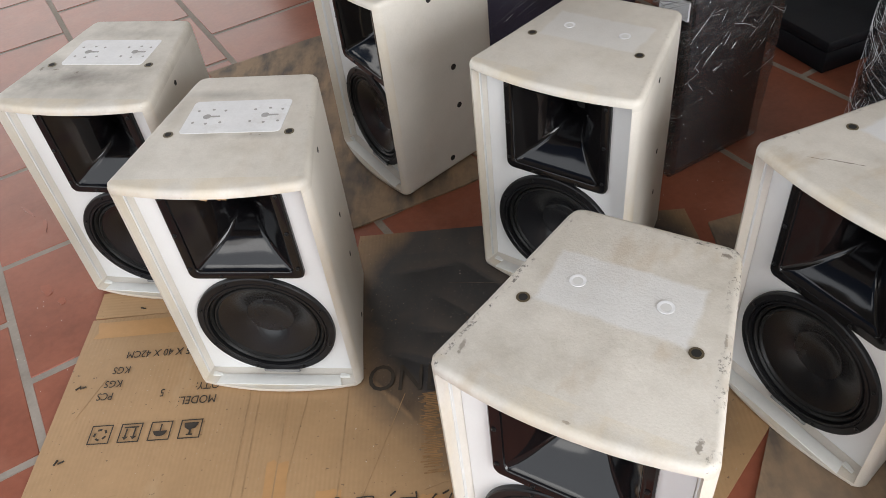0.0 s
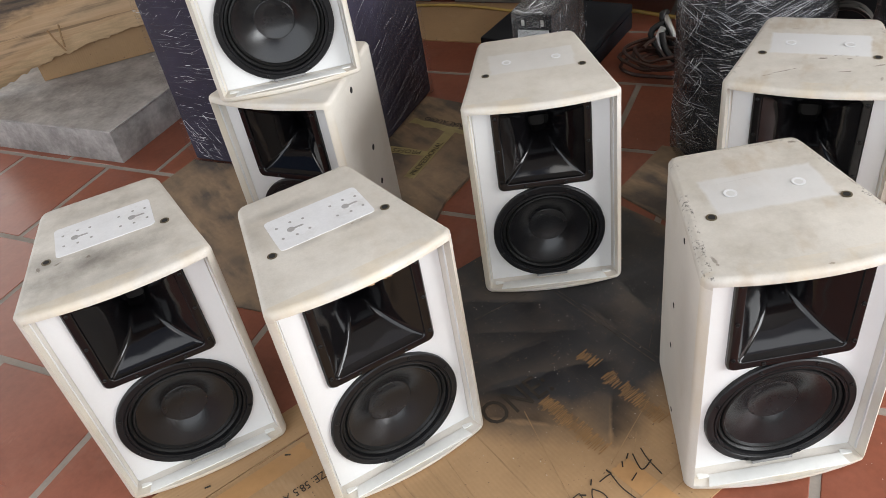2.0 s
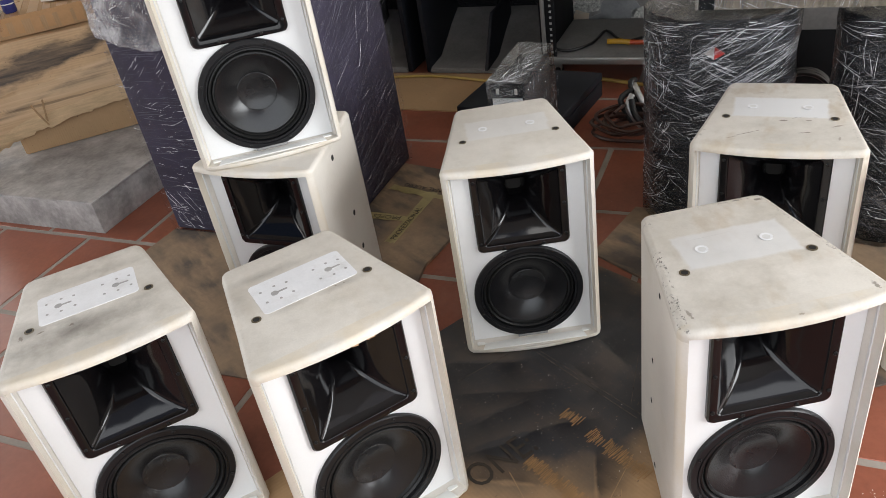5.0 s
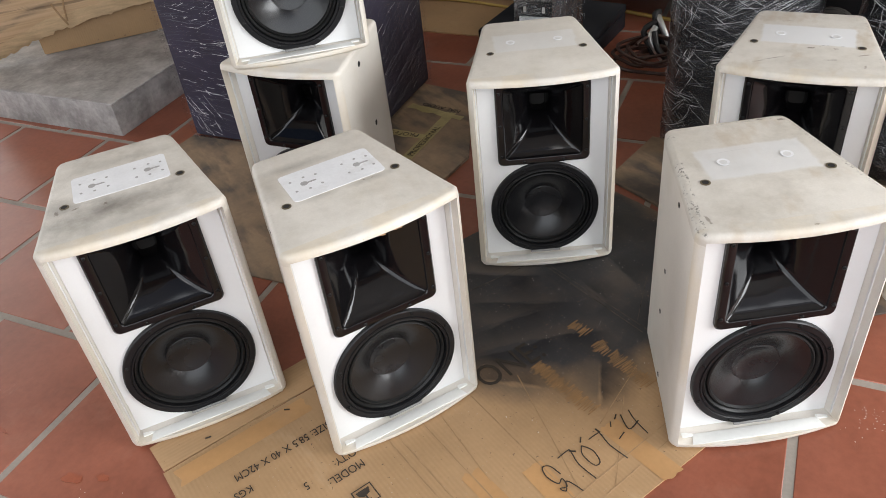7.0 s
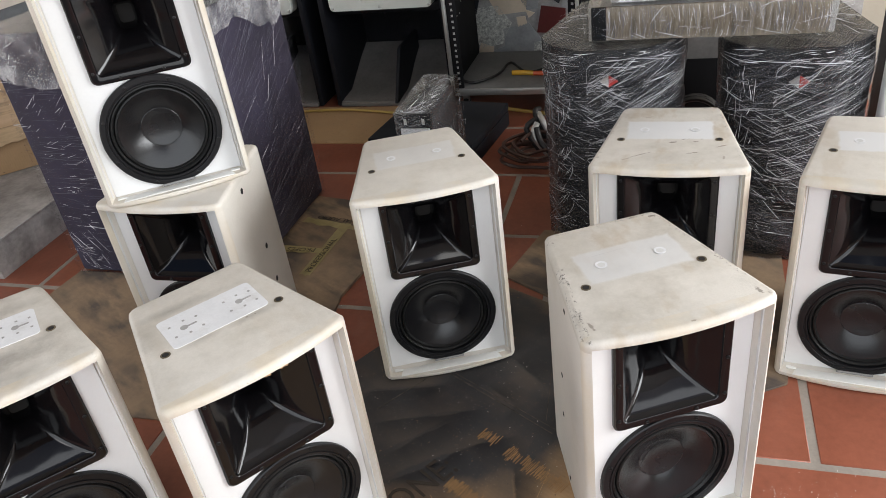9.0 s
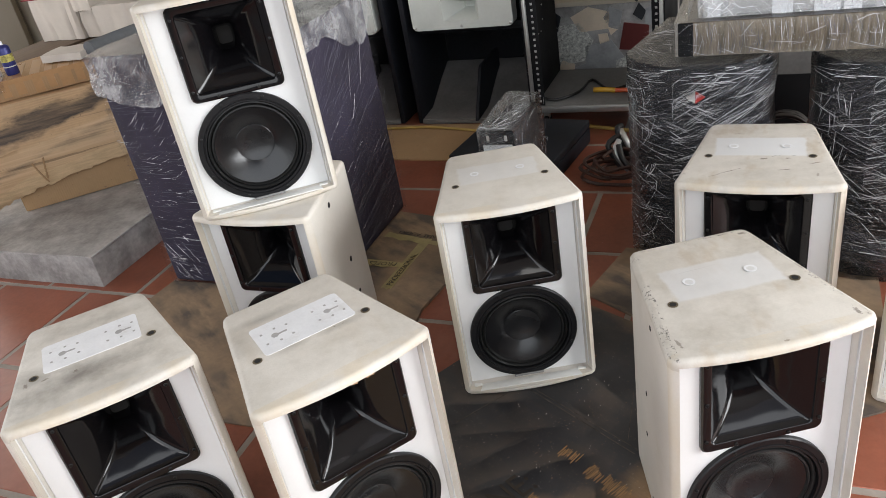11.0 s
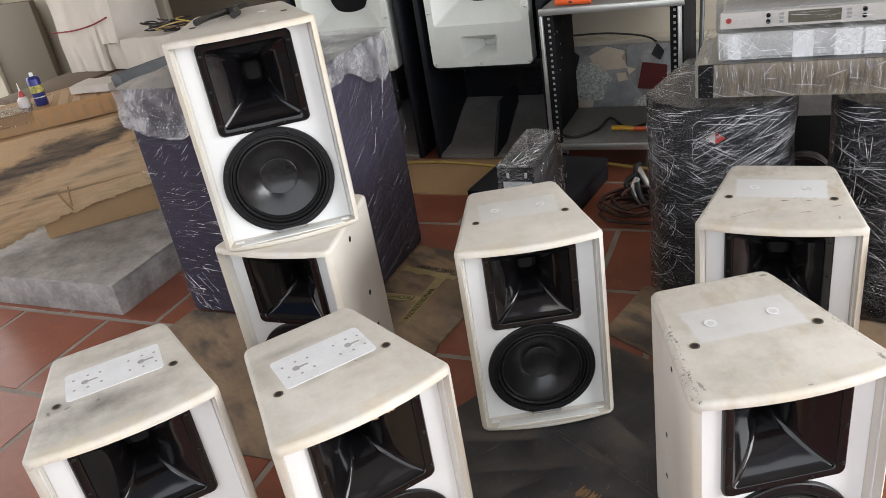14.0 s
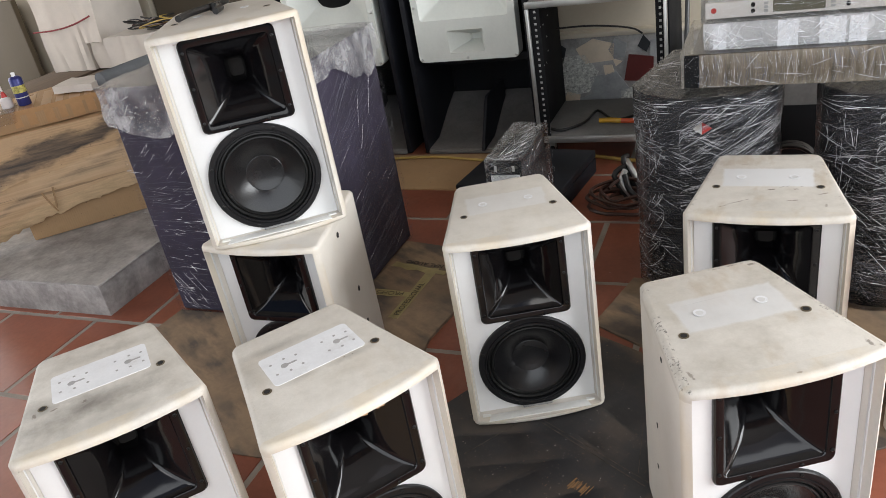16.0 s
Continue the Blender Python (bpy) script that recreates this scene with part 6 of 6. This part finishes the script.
fb = foam_block(2.55, 2.9, 3.80, 4.10, 0.556, 1.30, 1.0, "tall white packing foam tied with dark red cord")
foam_block(2.52, 2.85, 3.66, 3.79, 0.70, 1.26, 2.0, "ribbed white packing foam standing beside the tied block")
foam_block(2.56, 2.88, 3.66, 3.79, 0.556, 0.69, 7.0, "dusty white packing foam under the ribbed one")
foam_block(1.705, 1.84, 2.985, 3.165, ZT + 0.003, ZT + 0.032, 3.0, "flat white packing foam lying on the carton", 10)
foam_block(2.36, 2.56, 3.205, 3.485, 0.556, 0.748, 4.0, "white packing foam box behind the violet cabinet")
part("cord", tube([(2.53, 4.12, 0.775), (2.515, 3.95, 0.78), (2.505, 3.80, 0.80), (2.49, 3.66, 0.835)], 0.004), M_STRING, fb, "dark red cord", at=Matrix.Identity(4))
solid("board", box(2.95, 2.99, 4.70, 5.165, 0.159, 0.90, 0.006), M_TAUPE, LOW, "taupe board standing against the wall", "board")
solid("door_frame", box(2.93, 3.0, 5.17, 5.31, 0.159, 1.2, 0.006), M_CREAM, LOW, "cream painted upright trim", "trim", kind="structure")
solid("panel_strip", box(2.96, 3.0, 3.70, 3.92, 0.159, 1.9, 0.004), M_CREAM, LOW, "cream painted panel strip with screw holes", "panel")
solid("panel_board", box(2.99, 3.03, 2.75, 3.69, 0.159, 1.9, 0.004), M_TAUPE, LOW, "taupe board behind the violet cabinet", "board")

# wires heaped on the foam box
wires = thing("wire_heap", room(2.42, 3.275, 0.724), "tangle of black and coloured wires on the foam", "wires")
rw = random.Random(11)
for i, m in enumerate((M_CABLE, M_CABLE, M_BROWNCABLE, M_YCABLE, M_CABLE, M_CABLE, M_BROWNCABLE)):
    pts = [(rw.uniform(-0.03, 0.09), rw.uniform(-0.17, 0.10), 0.004 + rw.uniform(0, 0.05)) for _ in range(7)]
    part("wire", tube(pts, 0.0035, 6), m, wires)

solid("foam_roll", tube([(1.755, 2.955, 0.705), (1.87, 2.94, 0.705), (2.02, 2.915, 0.705)], 0.030, 16), M_ROLL, LOW, "dark grey foam roll lying beside the violet cabinet on the carton", "foam roll")
solid("white_panel", box(1.47, 1.53, 0.020, 0.078, 0.001, 0.60, 0.012, 3), M_PAPER, ROOM, "white rounded panel standing beside the wrapped loudspeaker", "panel")
bk = thing("black_loudspeaker", room(1.56, -0.20, 0.001), "black loudspeaker with a steel grille behind the white panel", "loudspeaker")
part("case", box(0, 0.40, -0.20, 0.20, 0, 0.72, 0.014, 3), M_BLACKWOOD, bk)
part("grille", box(-0.012, -0.0005, -0.18, 0.18, 0.03, 0.69, 0.004), M_MESH, bk)

# ---- small things ----
pl = thing("pliers", pose(-0.022, 2.045, 0.5071 + H + 0.001, 0, 0, 38), "black-handled pliers lying on the top loudspeaker", "pliers")
part("handle", tube([(-0.070, -0.040, 0.009), (-0.035, -0.034, 0.010), (0.0, -0.006, 0.010)], 0.0078, 8), M_CABLE, pl)
part("handle", tube([(-0.115, 0.030, 0.009), (-0.06, 0.030, 0.010), (0.0, 0.008, 0.010)], 0.0078, 8), M_CABLE, pl)
part("jaw", tube([(-0.01, 0.0, 0.011), (0.035, 0.002, 0.011), (0.065, 0.004, 0.010)], 0.008, 8), M_SCREW, pl)
part("joint", lathe([(0, 0.002), (0.014, 0.002), (0.014, 0.018), (0, 0.018)], 16, axis="z"), M_SCREW, pl)

sd = thing("cable_tool", room(2.60, 1.19, 0.1228), "yellow and orange cable tool on the rack shelf", "tool")
part("handle", tube([(0, -0.06, 0.012), (0.0, -0.02, 0.016), (0.005, 0.03, 0.014)], 0.011, 8), M_YELLOW, sd)
part("grip", tube([(0.0, -0.115, 0.011), (0.0, -0.06, 0.012)], 0.010, 8), M_ORANGE, sd)
cb1 = solid("cable", tube([(2.56, 1.40, 0.147), (2.52, 1.33, 0.148), (2.60, 1.25, 0.150), (2.75, 1.22, 0.149), (2.62, 1.12, 0.150), (2.70, 1.0, 0.149), (2.6, 0.9, 0.148)], 0.006), M_CABLE, room(0, 0.035, -0.018), "black cable lying on the rack shelf", "cable")
solid("cable", tube([(2.55, 1.36, 0.70), (2.52, 1.28, 0.702), (2.56, 1.20, 0.704), (2.50, 1.30, 0.706), (2.60, 1.34, 0.703)], 0.005), M_BROWNCABLE, room(0, 0.035, -0.018), "brown cable on top of the rack", "cable")
solid("screwdriver", tube([(2.52, 1.36, 0.705), (2.51, 1.30, 0.706), (2.51, 1.22, 0.705)], 0.012), M_ORANGE, room(0, 0.035, -0.018), "orange tool handle on top of the rack", "tool")
solid("cable", tube([(2.70, 1.36, 0.53), (2.68, 1.2, 0.535), (2.66, 1.05, 0.52), (2.64, 1.0, 0.50)], 0.004), M_CABLE, rk.matrix_world, "black cable with a jack plug across the rack", "cable")

# coil of cable on the floor, and yellow cable along the cabinets
coil = []
rc = random.Random(8)
for i in range(64):
    t = i * 0.62
    r = 0.09 + 0.03 * math.sin(i * 0.37) + rc.uniform(-0.012, 0.012)
    coil.append((2.05 + r * math.cos(t), 1.0 + r * 1.1 * math.sin(t), 0.012 + 0.06 * i / 64 + 0.015 * abs(math.sin(i * 0.9))))
solid("cable_coil", tube(coil, 0.0065, 6, 3), M_BROWNCABLE, room(0, 0.03, 0), "heap of coiled brown-black cable on the tiles", "cable coil")
plug = thing("plug_bundle", room(2.12, 0.99, 0.002), "metal cable connectors lying with the coil", "connectors")
for i in range(5):
    part("connector", tube([(0.02 * i - 0.05, 0.03 * (i % 3) - 0.02, 0.010), (0.02 * i - 0.03, 0.03 * (i % 3) + 0.03, 0.05 + 0.02 * i), (0.02 * i, 0.05, 0.10 + 0.01 * i)], 0.011, 10), M_STEEL if i % 2 else M_CABLE, plug)
solid("yellow_cable", tube([(2.45, 2.7, 0.014), (2.50, 2.3, 0.013), (2.53, 2.0, 0.013), (2.49, 1.75, 0.013), (2.44, 1.55, 0.013)], 0.006), M_YCABLE, ROOM, "dusty yellow cable lying along the cabinets", "cable")
solid("yellow_cable", tube([(2.56, 1.35, 0.008), (2.5, 1.15, 0.008), (2.44, 0.98, 0.008), (2.30, 0.80, 0.008)], 0.008), M_YCABLE, ROOM, "dusty yellow cable under the rack", "cable")

# grey device and black cable between the wrapped loudspeakers
gd = thing("device_case", room(2.35, 0.52, 0.004), "grey device case behind the wrapped loudspeakers", "device")
part("case", box(0, 0.35, -0.30, 0.30, 0, 0.46, 0.008), M_GREYSHELF, gd)
part("dark_opening", box(-0.004, -0.0005, -0.16, 0.16, 0.06, 0.26, 0.002), M_RACK, gd)
for z in (0.385, 0.400):
    part("trim_line", box(-0.004, -0.0005, -0.10, 0.02, z, z + 0.006, 0), M_PAPER, gd)
coil2 = [(2.18 + 0.02 * math.sin(i * 0.5), 0.46 + 0.085 * math.cos(i * 0.66), 0.10 + 0.085 * math.sin(i * 0.66)) for i in range(36)]
solid("cable_coil", tube(coil2, 0.008, 6, 3), M_CABLE, room(0, 0.03, 0), "upright coil of black cable leaning on the device", "cable coil")
solid("cable", tube([(2.46, 0.86, 0.72), (2.36, 0.82, 0.75), (2.3, 0.80, 0.70), (2.24, 0.80, 0.50), (2.2, 0.80, 0.30), (2.2, 0.81, 0.008)], 0.008), M_CABLE, room(0, 0.03, 0), "thick black cable hanging beside the rack", "cable")

# dried red-brown drips on the tiles
M_DRIP = mat("dried_red_drip", (0.27, 0.070, 0.032), 0.3, vary=0.2, scale=20, bump=0.1)
rd = random.Random(21)
for x, y, r, e in ((-0.915, 1.49, 0.020, 1.3), (-0.865, 1.45, 0.012, 1.6), (-1.03, 1.845, 0.018, 3.0), (-1.00, 1.88, 0.010, 3.0), (-1.01, 1.73, 0.007, 5.0), (-1.08, 1.79, 0.006, 6.0)):
    pts = []
    for c in range(14):
        t = 2 * math.pi * c / 14
        rr = r * rd.uniform(0.6, 1.15)
        pts.append((rr * e * math.cos(t), rr * 0.7 * math.sin(t)))
    solid("paint_drip", prism(pts, 0.0002, 0.0012), M_DRIP, pose(x, y, 0, 0, 0, 120 + rd.uniform(-20, 20)), "dried red-brown drip on the terracotta tiles", "stain", "drips on the tiles", smooth=False)

# crumbs of paint and foam on the tiles and the sprayed carton
M_CRUMB = mat("pale_crumbs", (0.66, 0.62, 0.56), 0.8, vary=0.2, scale=80, bump=0.0)
crumbs = bmesh.new()
rcr = random.Random(31)
for cx, cy, spread, count, z in ((0.36, 0.60, 0.035, 40, 0.0), (0.43, 0.54, 0.05, 24, 0.0), (0.10, 1.10, 0.16, 30, 0.0043), (0.30, 1.25, 0.10, 26, 0.0043), (-0.95, 1.35, 0.16, 26, 0.0), (0.62, 1.75, 0.15, 24, 0.0), (0.30, 1.85, 0.12, 20, 0.0)):
    for i in range(count):
        s = rcr.uniform(0.0004, 0.0010)
        merge(crumbs, box(-s, s, -s * 0.7, s * 0.7, 0, s * 0.8, 0), pose(cx + rcr.gauss(0, spread), cy + rcr.gauss(0, spread * 0.6), z + 0.0002, 0, 0, rcr.uniform(0, 180)))
solid("crumbs", crumbs, M_CRUMB, Matrix.Identity(4), "pale crumbs of paint and foam strewn on the floor", "debris", kind="stuff", smooth=False)

# ---- floor tiles ----
TILES = {}


def tile_mesh(w, d):
    key = (round(w, 3), round(d, 3))
    if key not in TILES:
        TILES[key] = mesh_of("tile", box(-w / 2, w / 2, -d / 2, d / 2, -0.012, 0.0, 0.0025, 1), M_TILE)
    return TILES[key]


for i in range(-8, 6):
    a0 = ROW0 + i * PITCH
    if a0 + PITCH > 3.05 or a0 < -2.4:
        continue
    first = EVEN if i % 2 == 0 else ODD
    for j in range(-7, 15):
        b0 = first + j * PITCH
        if b0 < -3.15 or b0 + PITCH > 6.15:
            continue
        if a0 > 1.16 and b0 > 2.72:
            continue
        part("tile", tile_mesh(PITCH - JOINT, PITCH - JOINT), None, floor, at=pose(a0 + PITCH / 2, b0 + PITCH / 2, 0.0))
